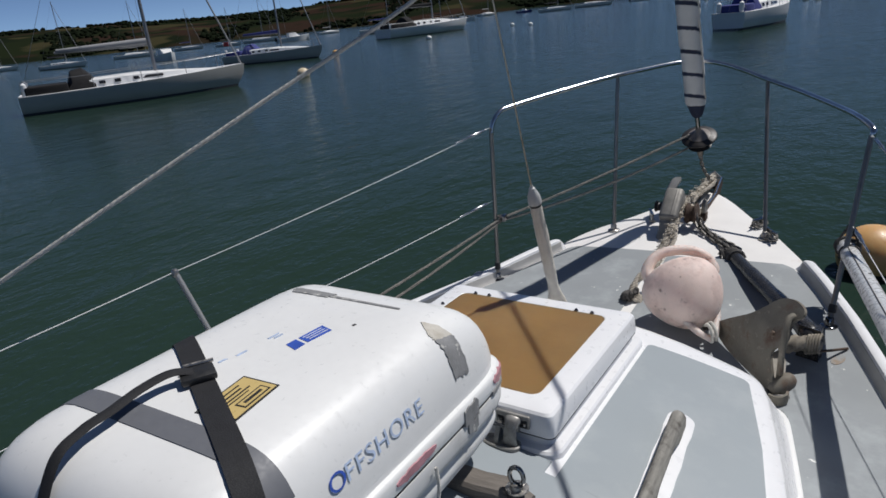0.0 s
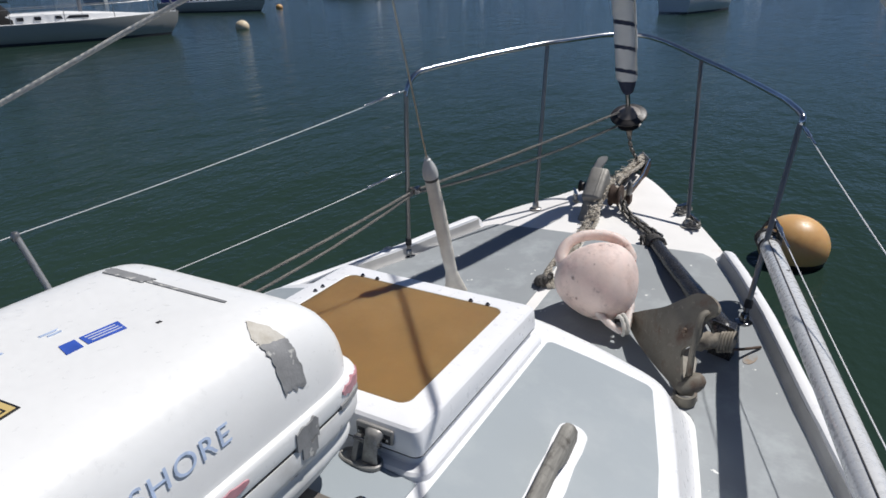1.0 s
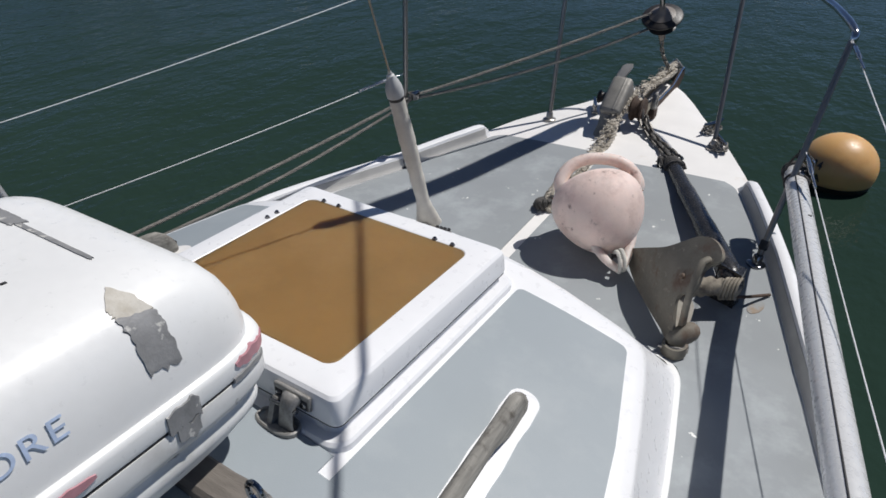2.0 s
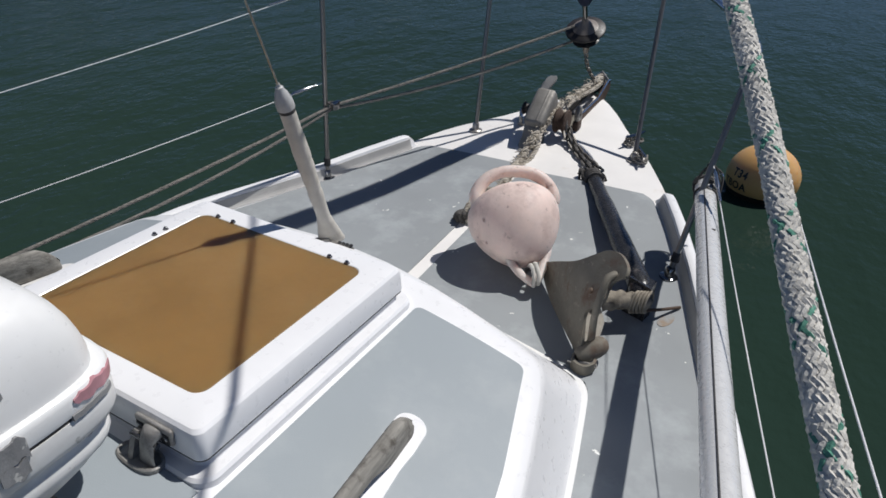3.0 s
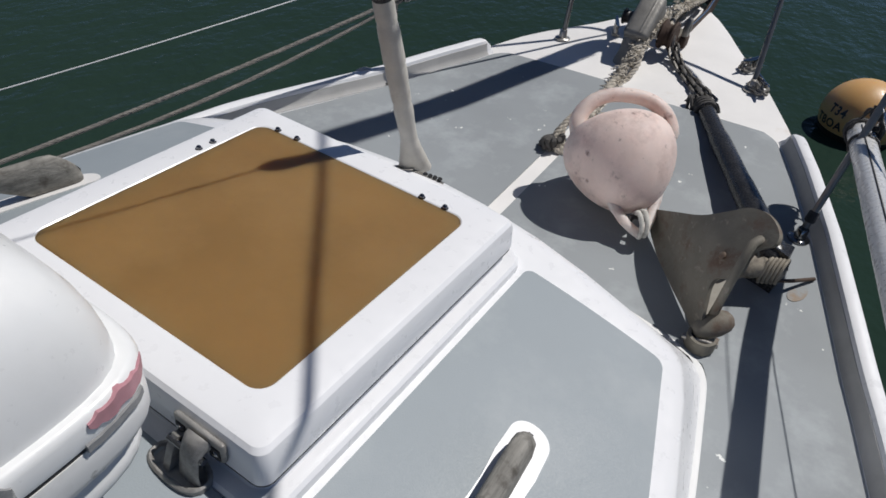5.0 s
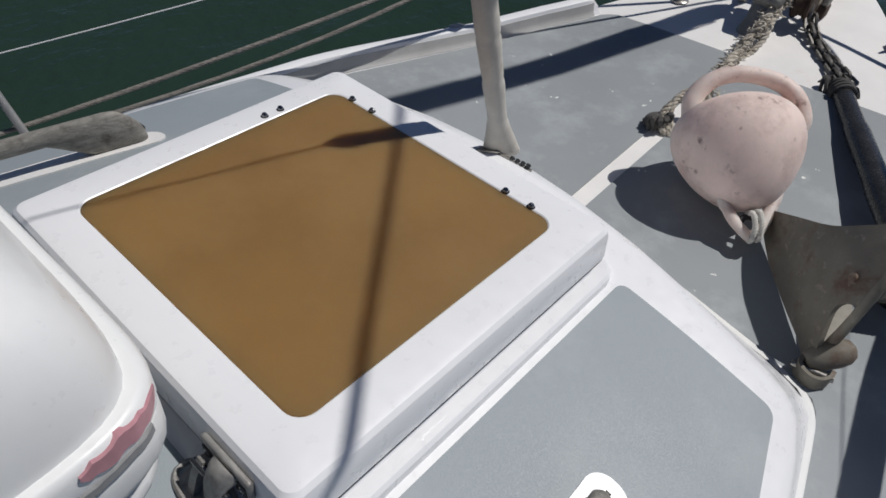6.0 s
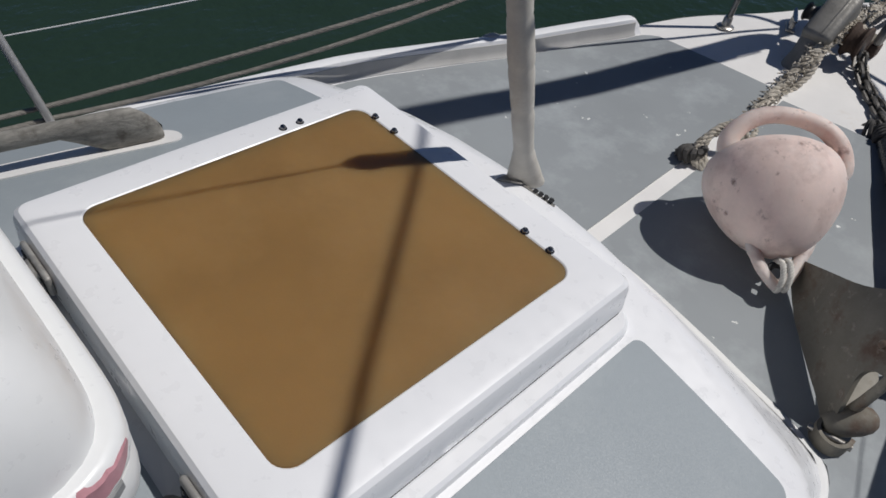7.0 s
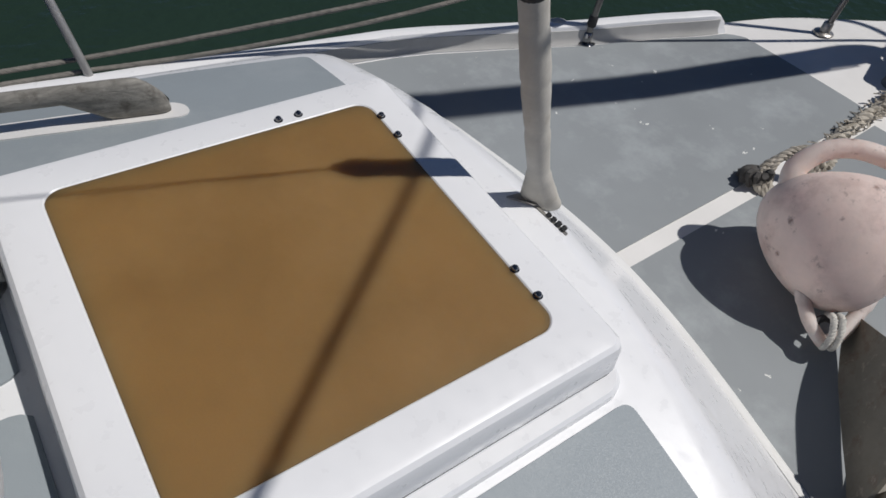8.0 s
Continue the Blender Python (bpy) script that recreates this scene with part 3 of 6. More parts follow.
def fore_hatch():
    h = thing("fore_hatch", (0, 0, -0.11), "closed white deck hatch with an amber acrylic pane", "hatch")
    ring = lambda half, r, z: rounded_square(half + 0.005, r, z, 6, -0.005, 0.0, half)
    bm = loft([ring(0.352, 0.04, -0.13), ring(0.350, 0.04, -0.098), ring(0.345, 0.04, -0.092), ring(0.325, 0.035, -0.090), ring(0.322, 0.03, -0.087), ring(0.320, 0.03, -0.0695), ring(0.30, 0.03, -0.0675)], caps=False)
    part("coaming", bm, GELCOAT, h, angle=30)
    bm = loft([ring(0.312, 0.03, -0.0662), ring(0.3286, 0.021, -0.0664), ring(0.3286, 0.021, -0.0688), ring(0.312, 0.03, -0.0695)], caps=False)
    part("gasket", bm, SEAM, h, "thin black hatch gasket")
    bm = loft([ring(0.300, 0.02, -0.066), ring(0.3285, 0.020, -0.0655), ring(0.3298, 0.020, -0.060), ring(0.3270, 0.020, -0.020), ring(0.3235, 0.019, -0.0095), ring(0.3175, 0.018, -0.0035), ring(0.309, 0.018, -0.0012),
               ring(0.2585, 0.030, 0.000), ring(0.2565, 0.028, -0.0015), ring(0.2560, 0.028, -0.012)], caps=False)
    part("lid", bm, GELCOAT, h, "glossy white moulded lid frame", angle=25)
    pane = loft([ring(0.2556, 0.028, -0.060), ring(0.2559, 0.028, -0.0012), ring(0.2550, 0.0275, -0.0004)])
    part("pane", pane, AMBER, h, "sun-crazed amber brown acrylic pane", angle=30)
    for x, y in ((-0.281, 0.102), (-0.281, 0.137), (-0.222, 0.2605), (-0.168, 0.2605), (0.152, 0.2605), (0.205, 0.2605)):
        m = Matrix.Translation((x, y, -0.001))
        bm = lathe([(0.0075, 0), (0.0075, 0.0012), (0.0055, 0.0014), (0.0055, 0.004), (0.0048, 0.0062), (0.003, 0.0078), (0.0002, 0.0085)], m, 12)
        part("dome_nut", bm, STEEL, h)
    for x in (0.225, -0.222):
        hatch_hinge(h, x)


def hatch_hinge(h, x):
    """A cast hinge: an eared leaf screwed to the lid, a forked arm and an oval foot with a raised rim."""
    z0 = roof_z(x, -0.36) + 0.006
    hin = part("hinge", block((0.092, 0.009, 0.036), (x, -0.3330, -0.032), 0.0042, segs=3), HINGEMETAL, h, "cast grey metal hinge")
    # flat black blocks paint the shade of the two screw recesses
    part("hinge_shade", block((0.018, 0.004, 0.020), (x - 0.032, -0.3375, -0.036), 0.0015), SEAM, hin)
    part("hinge_shade", block((0.020, 0.004, 0.022), (x + 0.031, -0.3375, -0.036), 0.0015), SEAM, hin)
    for dx in (-0.033, 0.032):
        m = Matrix.Translation((x + dx, -0.3385, -0.036)) @ Matrix.Rotation(radians(90), 4, "X")
        part("screw", lathe([(0.0065, 0), (0.006, 0.002), (0.0002, 0.0035)], m, 10), STEEL, hin)
    oval = lambda a, b, z: [(x - 0.022 + a * math.copysign(abs(math.cos(w)) ** 0.8, math.cos(w)), -0.3580 + b * math.copysign(abs(math.sin(w)) ** 0.8, math.sin(w)), z) for w in [2 * math.pi * k / 24 for k in range(24)]]
    part("hinge_foot", loft([oval(0.052, 0.0265, z0 - 0.004), oval(0.052, 0.0265, z0 + 0.005), oval(0.049, 0.0235, z0 + 0.0075), oval(0.046, 0.0205, z0 + 0.007), oval(0.044, 0.0185, z0 + 0.003)]), HINGEMETAL, hin, "oval foot with a raised rim", angle=45)
    # forked arm: a broad boss from the leaf to the pin, then two legs to the foot
    rings = []
    for y, z, w, d in ((-0.335, -0.030, 0.024, 0.016), (-0.343, -0.030, 0.021, 0.015), (-0.351, -0.036, 0.018, 0.013), (-0.358, -0.050, 0.017, 0.011), (-0.362, -0.070, 0.018, 0.010), (-0.363, z0 + 0.004, 0.021, 0.011)):
        rings.append([(x + 0.004 + w * math.cos(a), y - 0.35 * d * math.sin(a), z + d * math.sin(a) * (0.9 if z > -0.06 else 0.15) + (0 if z > -0.06 else 0.0)) for a in [2 * math.pi * k / 14 for k in range(14)]])
    part("hinge_arm", loft(rings), HINGEMETAL, hin, angle=50)
    part("hinge_leg", loft([[(x - 0.030 + t, -0.3385, -0.040), (x - 0.030 + t, -0.350, -0.036), (x - 0.030 + t, -0.361, -0.052), (x - 0.032 + t, -0.372, z0 + 0.004), (x - 0.032 + t, -0.345, z0 + 0.004)] for t in (-0.006, 0.006)]), HINGEMETAL, hin)
    part("hinge_pin", tube([(x - 0.040, -0.352, -0.045), (x + 0.026, -0.352, -0.045)], 0.0055, 10), STEEL, hin)


# ---- handrails on the coachroof ----
def handrails():
    for s, label in ((1, "weathered grey teak handrail bedded on white sealant"), (-1, "weathered silver teak handrail with scooped grips")):
        x0, y0 = (0.549, 0.005) if s > 0 else (0.560, 0.0)
        slope = 0.055 if s > 0 else 0.29
        rail = thing("handrail", (s * x0, y0, roof_z(x0, y0)), label, "handrail", "coachroof handrails")
        length = 1.9

        def at(t, w, z):
            x = x0 + slope * t * length + w
            y = y0 - t * length
            return s * x, y, roof_z(x, y) + 0.004 + z * (1.0 if s > 0 else 1.4)
        # the bar rises from a sloped foot, with feet every 0.37 m
        rings = []
        for d in span(0, 0.03, 4) + span(0.045, 1.9, 100):
            ph = (d - 0.05) / 0.37
            u = ph - math.floor(ph)
            low = 0.0 if d < 0.09 else 0.034 * min(1.0, max(0.0, (0.5 - abs(u - 0.55)) * 5 - 0.40)) 
            hi = 0.058 * min(1, (0.15 + d / 0.05) ** 0.5) if d < 0.05 else 0.060
            w = 0.0165 if d > 0.02 else 0.0165 * (0.45 + 0.55 * (d / 0.02) ** 0.5)
            low = min(low, hi - 0.012)
            k = 0.006
            rings.append([at(d / length, *p) for p in ((-w, low + k), (-w + k, low), (w - k, low), (w, low + k), (w, hi - 2 * k), (w - k, hi - k * 0.6), (w - 2 * k, hi), (-w + 2 * k, hi), (-w + k, hi - k * 0.6), (-w, hi - 2 * k))])
        part("rail_bar", loft(rings), TEAK, rail, angle=50)
        pad = []
        for d in [-0.0305, -0.030, -0.0285, -0.026, -0.022, -0.017, -0.011, -0.005, 0.0] + span(0.05, 1.9, 70):
            w = 0.002 + 0.033 * math.sqrt(max(0.0, 1 - (min(0.0, d) / 0.0306) ** 2)) + (0.004 * noise.noise(Vector((d * 14, s, 0))) if d > 0 else 0)
            a, b2 = at(d / length, -w, 0), at(d / length, w, 0)
            pad.append([(a[0], a[1], a[2] - 0.006), (a[0], a[1], a[2] + 0.003), (b2[0], b2[1], b2[2] + 0.003), (b2[0], b2[1], b2[2] - 0.006)])
        part("bedding_strip", loft(pad), GELCOAT if s > 0 else BOW_PAINT, rail, "pale painted bedding strip")


# ---- life raft ----
RX, RY, RA, RB, RZ, RH, RP = -0.05, -0.8395, 0.293, 0.444, 0.150, 0.180, 7.6
RK = 9.0


def raft_top(u, v):
    s = (abs(u) ** RK + abs(v) ** RK) ** (1 / RK)
    return RZ + RH * max(0.0, 1 - s ** RP) ** 0.5


def raft_at(x, y, lift=0.0):
    u, v, e = (x - RX) / RA, (y - RY) / RB, 0.01
    g = Vector((-(raft_top(u + e, v) - raft_top(u - e, v)) / (2 * e * RA), -(raft_top(u, v + e) - raft_top(u, v - e)) / (2 * e * RB), 1)).normalized()
    return Vector((x, y, raft_top(u, v))) + g * lift


def raft_ring(s, z, n=160, k=RK):
    out = []
    for i in range(n):
        a = 2 * math.pi * i / n
        c, d = math.cos(a), math.sin(a)
        r = (abs(c) ** k + abs(d) ** k) ** (-1 / k)
        out.append((RX + RA * s * r * c, RY + RB * s * r * d, raft_top(s * r * c, s * r * d) if z is None else z))
    return out


def decal(name, corners, material, parent, lift=0.002, nu=10, nv=6, ragged=0.0, label=""):
    """A thin film laid over the raft's lid between four plan corners."""
    a, b, c, d = [Vector((*p, 0)) for p in corners]
    bm = bmesh.new()
    grid = []
    for i in range(nu + 1):
        row = []
        for j in range(nv + 1):
            u, v = i / nu, j / nv
            if ragged:
                v += ragged * noise.noise(Vector((u * 9, a.x * 50, 1.0 if j * 2 > nv else 5.0))) * (abs(2 * j / nv - 1) ** 3)
                u += ragged * 0.6 * noise.noise(Vector((v * 9, a.y * 50, 1.0 if i * 2 > nu else 5.0))) * (abs(2 * i / nu - 1) ** 3)
            p = (a.lerp(b, u)).lerp(d.lerp(c, u), v)
            row.append(bm.verts.new(raft_at(p.x, p.y, lift)))
        grid.append(row)
    for p, q in zip(grid, grid[1:]):
        for j in range(nv):
            bm.faces.new((p[j], q[j], q[j + 1], p[j + 1]))
    rim = [grid[i][0] for i in range(nu + 1)] + [grid[nu][j] for j in range(1, nv + 1)] + [grid[i][nv] for i in range(nu - 1, -1, -1)] + [grid[0][j] for j in range(nv - 1, 0, -1)]
    low = [bm.verts.new(v.co - Vector((0, 0, lift * 2))) for v in rim]
    for i in range(len(rim)):
        j = (i + 1) % len(rim)
        bm.faces.new((rim[i], rim[j], low[j], low[i]))
    return part(name, bm, material, parent, label)


def lettering(text, size, place, material, parent, name, bold=0.0):
    """Letters laid over a curved side: place(along, up) gives their points."""
    cu = bpy.data.curves.new(name, "FONT")
    cu.body, cu.size, cu.space_character, cu.offset = text, size, 1.12, bold
    ob = new(name, cu)
    me = bpy.data.meshes.new_from_object(ob.evaluated_get(bpy.context.evaluated_depsgraph_get()))
    bpy.data.objects.remove(ob)
    bm = bmesh.new()
    bm.from_mesh(me)
    bmesh.ops.triangulate(bm, faces=bm.faces)
    bmesh.ops.subdivide_edges(bm, edges=bm.edges[:], cuts=1)
    for v in bm.verts:
        v.co = place(v.co.x, v.co.y)
    bpy.data.meshes.remove(me)
    return part(name, bm, material, parent)


def life_raft():
    raft = thing("life_raft", (RX, RY, -0.10), "scuffed white hard-shell life raft canister strapped on chocks", "life raft")
    tops = [raft_ring(s, None) for s in (1.0, 0.995, 0.985, 0.97, 0.945, 0.91, 0.87, 0.82, 0.76, 0.68, 0.58, 0.45, 0.3, 0.15, 0.02)]
    lid = part("lid", loft([raft_ring(1.0, RZ - 0.003)] + tops, caps=True), RAFT, raft, angle=60)
    lip = [raft_ring(s, z) for s, z in ((0.95, 0.168), (0.985, 0.1635), (1.018, 0.1625), (1.034, 0.1595), (1.042, 0.151), (1.042, 0.130), (1.036, 0.123), (1.0, 0.121))]
    part("lid_flange", loft(lip, caps=False), RAFT, raft, angle=60)
    part("seam", loft([raft_ring(s, z) for s, z in ((1.0, 0.124), (1.030, 0.123), (1.030, 0.115), (1.0, 0.114))], caps=False), SEAM, raft, "black rubber seam")
    low = [raft_ring(s, z) for s, z in ((1.0, 0.116), (1.034, 0.1155), (1.040, 0.108), (1.040, 0.080), (1.030, 0.070), (1.000, 0.066), (0.992, 0.058), (0.990, 0.045), (1.000, 0.038), (1.004, 0.028), (0.996, 0.018), (0.970, 0.008), (0.935, -0.012), (0.885, -0.032), (0.81, -0.050), (0.73, -0.062), (0.5, -0.068))]
    part("lower_shell", loft(low), RAFTLOW, raft, "grubby scuffed lower shell, with shade in its grey", angle=60)
    # grey bands of old tape, whole aft and peeling forward
    decal("tape_band", ((-0.325, -1.065), (0.225, -1.062), (0.225, -1.112), (-0.325, -1.115)), TAPEBAND, raft, 0.0015, 44, 4, label="grey tape band")
    decal("tape_band", ((0.206, -0.565), (0.2372, -0.560), (0.2365, -0.612), (0.198, -0.618)), TAPE, raft, 0.002, 16, 8, 0.10, "torn grey tape")
    decal("tape_band", ((0.150, -0.592), (0.206, -0.566), (0.201, -0.617), (0.184, -0.620)), CANVAS, raft, 0.0014, 10, 6, 0.1)
    decal("tape_band", ((-0.245, -0.545), (-0.115, -0.547), (-0.125, -0.572), (-0.235, -0.572)), TAPE, raft, 0.002, 16, 8, 0.14, "torn grey tape")
    decal("tape_band", ((-0.12, -0.556), (0.071, -0.557), (0.071, -0.564), (-0.12, -0.565)), TAPE, raft, 0.0016, 18, 3, 0.1)
    # blue printed panel
    decal("blue_label", ((-0.034, -0.762), (-0.003, -0.768), (0.006, -0.706), (-0.028, -0.697)), BLUEINK, raft, 0.0012)
    decal("blue_label", ((-0.037, -0.794), (-0.003, -0.804), (-0.003, -0.776), (-0.035, -0.769)), BLUEINK, raft, 0.0012)
    for k in range(3):
        x = -0.0265 + 0.0085 * k
        decal("label_line", ((x, -0.758), (x + 0.0018, -0.758), (x + 0.0078, -0.708), (x + 0.0060, -0.708)), FARDECK, raft, 0.002, 2, 6)
    # print bleached almost away, and a spot of tar
    for x, y, w in ((-0.094, -0.790, 0.030), (-0.084, -0.782, 0.022), (-0.098, -0.870, 0.026), (-0.110, -0.905, 0.018)):
        decal("faint_print", ((x, y), (x + 0.005, y), (x + 0.007, y + w), (x + 0.002, y + w)), PALEBLUE, raft, 0.0012, 2, 6, 0.2)
    decal("tar_spot", ((0.031, -0.672), (0.037, -0.672), (0.038, -0.664), (0.032, -0.664)), SEAM, raft, 0.0012, 3, 3)
    # gold sticker with a black border, its words as bars
    q = ((-0.020, -0.920), (0.066, -0.916), (0.082, -1.030), (-0.004, -1.043))

    def inset(a, b, c, d):
        p = [Vector(v) for v in q]
        f = lambda u, v: tuple((p[0].lerp(p[1], u)).lerp(p[3].lerp(p[2], u), v))
        return f(a, c), f(b, c), f(b, d), f(a, d)
    decal("sticker", inset(0, 1, 0, 1), INK, raft, 0.0012, label="gold sticker with a black border")
    decal("sticker_face", inset(0.045, 0.955, 0.035, 0.965), YELLOW, raft, 0.0018)
    for a, b, c, d in ((0.16, 0.20, 0.25, 0.75), (0.28, 0.33, 0.3, 0.7), (0.40, 0.44, 0.2, 0.8), (0.50, 0.53, 0.3, 0.75)):
        decal("sticker_bar", inset(a, b, c, d), INK, raft, 0.0024, 3, 6)
    decal("sticker_oval", inset(0.62, 0.90, 0.12, 0.70), INK, raft, 0.0022, 6, 8)
    decal("sticker_oval", inset(0.66, 0.86, 0.15, 0.67), YELLOW, raft, 0.0026, 6, 8)
    decal("sticker_bar", inset(0.72, 0.80, 0.22, 0.60), INK, raft, 0.003, 3, 6)
    # faded print along the side
    def wrap(x, y):
        z = 0.216 + y * 0.84
        k = min(1.0, max(0.0, (z - RZ) / RH))
        v = (-1.002 + x - RY) / RB
        s4 = (1 - k * k) ** (RK / RP) - abs(v) ** RK
        u = max(0.0, s4) ** (1 / RK)
        return raft_at(RX + RA * u, -1.002 + x, 0.0025)
    lettering("O", 0.052, wrap, BLUEINK, raft, "letters")
    lettering("FFSHORE", 0.052, lambda x, y: wrap(x + 0.040, y), PALEBLUE, raft, "letters")
    # scuffs on the flange
    def flange_patch(y0, y1, z0, z1, material, name, label=""):
        rings = []
        for y in span(y0, y1, 14):
            v = (y - RY) / RB
            x = RX + RA * 1.046 * max(0.0, 1 - abs(v / 1.04) ** RK) ** (1 / RK) + 0.0015
            a = 0.38 * (z1 - z0) * noise.noise(Vector((y * 75, z0 * 90, 0)))
            zm, hz = (z0 + z1) / 2 + a, (z1 - z0) / 2 * (0.25 + 0.75 * max(0.0, math.sin(math.pi * (y - y0) / (y1 - y0))) ** 0.5 if material is RED else 1.0)
            rings.append([(x - 0.012, y, zm - hz), (x, y, zm - hz), (x, y, zm + hz), (x - 0.012, y, zm + hz)])
        part(name, loft(rings), material, raft, label)
    flange_patch(-0.618, -0.560, 0.118, 0.155, TAPE, "flange_tape")
    flange_patch(-0.606, -0.566, 0.088, 0.117, TAPE, "flange_tape")
    flange_patch(-0.86, -0.73, 0.134, 0.152, RED, "flange_scuff", "faded red scuff")
    flange_patch(-0.482, -0.392, 0.136, 0.158, RED, "flange_scuff")
    flange_patch(-0.490, -0.410, 0.118, 0.128, TAPE, "flange_tape")
    # black lashing strap with its buckle and loose tail
    pts = []
    for i in range(41):
        u = -1 + 2 * i / 40
        x = RX + RA * 0.995 * math.sin(u * math.pi / 2)
        pts.append((x, -0.90 - 0.567 * (x + 0.195)))
    rings = []
    def strap_ring(p, d, w=0.025):
        return [p + Vector((0, -w, 0)), p + Vector((0, w, 0)), p + Vector((0, w, 0)) + d, p + Vector((0, -w, 0)) + d]
    first, last = raft_at(*pts[0], 0.002), raft_at(*pts[-1], 0.002)
    rings.append(strap_ring(Vector((first.x - 0.03, first.y, -0.085)), Vector((-0.002, 0, 0))))
    rings.append(strap_ring(Vector((first.x - 0.022, first.y, 0.14)), Vector((-0.002, 0, 0))))
    for x, y in pts[1:-1]:
        p = raft_at(x, y, 0.003)
        rings.append(strap_ring(p, raft_at(x, y, 0.0055) - p))
    rings.append(strap_ring(Vector((last.x + 0.020, last.y, 0.14)), Vector((0.002, 0, 0))))
    rings.append(strap_ring(Vector((last.x + 0.028, last.y, -0.085)), Vector((0.002, 0, 0))))
    strap = part("strap", loft(rings), WEBBING, raft, "black webbing lashing strap")
    c = raft_at(-0.088, -0.965, 0.012)
    part("buckle", block((0.052, 0.062, 0.014), bevel=0.004, m=Matrix.Translation(c) @ Matrix.Rotation(radians(-30), 4, "Z")), INK, strap)
    part("buckle_bar", tube([raft_at(-0.128, -0.965, 0.018), raft_at(-0.098, -0.920, 0.018)], 0.004, 8), DULLSTEEL, strap)
    tail = smooth_path([raft_at(-0.095, -0.968, 0.018), raft_at(-0.115, -1.00, 0.026), raft_at(-0.121, -1.055, 0.024), raft_at(-0.112, -1.117, 0.022), raft_at(-0.114, -1.165, 0.022), raft_at(-0.108, -1.215, 0.020), Vector((-0.103, -1.280, 0.22)), Vector((-0.105, -1.310, 0.11)), Vector((-0.11, -1.315, -0.05))], 8)
    part("strap_tail", tube(tail, 0.013, 8, flat=0.35, up=(0, 0, 1)), WEBBING, strap)
    # lanyard hanging from the seam
    part("lanyard", laid_rope(smooth_path([(0.262, -0.745, 0.105), (0.268, -0.75, 0.06), (0.262, -0.76, 0.0), (0.272, -0.77, -0.06), (0.29, -0.78, -0.095)]), 0.004), SHEET, raft)
    raft.matrix_world = raft.matrix_world @ Matrix.Translation((0.006, 0.014, 0.0)) @ Matrix.Rotation(radians(1.2), 4, "Z")


def raft_chocks():
    for y in (-0.530, -1.08):
        ch = thing("raft_chock", (0, y, roof_z(0.2, y)), "weathered grey hardwood chock under the life raft", "chock", "life raft chocks")
        rings = []
        for x in span(-0.46, 0.36, 14):
            z = roof_z(x, y)
            top = -0.064 if -0.34 < x < 0.26 else z + 0.05 - (0.02 if abs(x + 0.05) > 0.405 else 0)
            rings.append([(x, y - 0.034, z), (x, y + 0.034, z), (x, y + 0.034, top - 0.008), (x, y + 0.026, top), (x, y - 0.026, top), (x, y - 0.034, top - 0.008)])
        part("beam", loft(rings), WOOD, ch)
        z = roof_z(0.315, y) + 0.05
        part("eye_bolt", tube([Vector((0.334 + 0.017 * math.cos(a), y, z + 0.032 + 0.022 * math.sin(a))) for a in [2 * math.pi * k / 16 for k in range(16)]], 0.0055, 8, closed=True), STEEL, ch, "bright steel eye bolt")
        part("bolt_washer", lathe([(0.026, 0.0), (0.026, 0.003), (0.016, 0.004), (0.014, 0.012), (0.006, 0.014)], Matrix.Translation((0.334, y, z - 0.001)), 18), DULLSTEEL, ch)


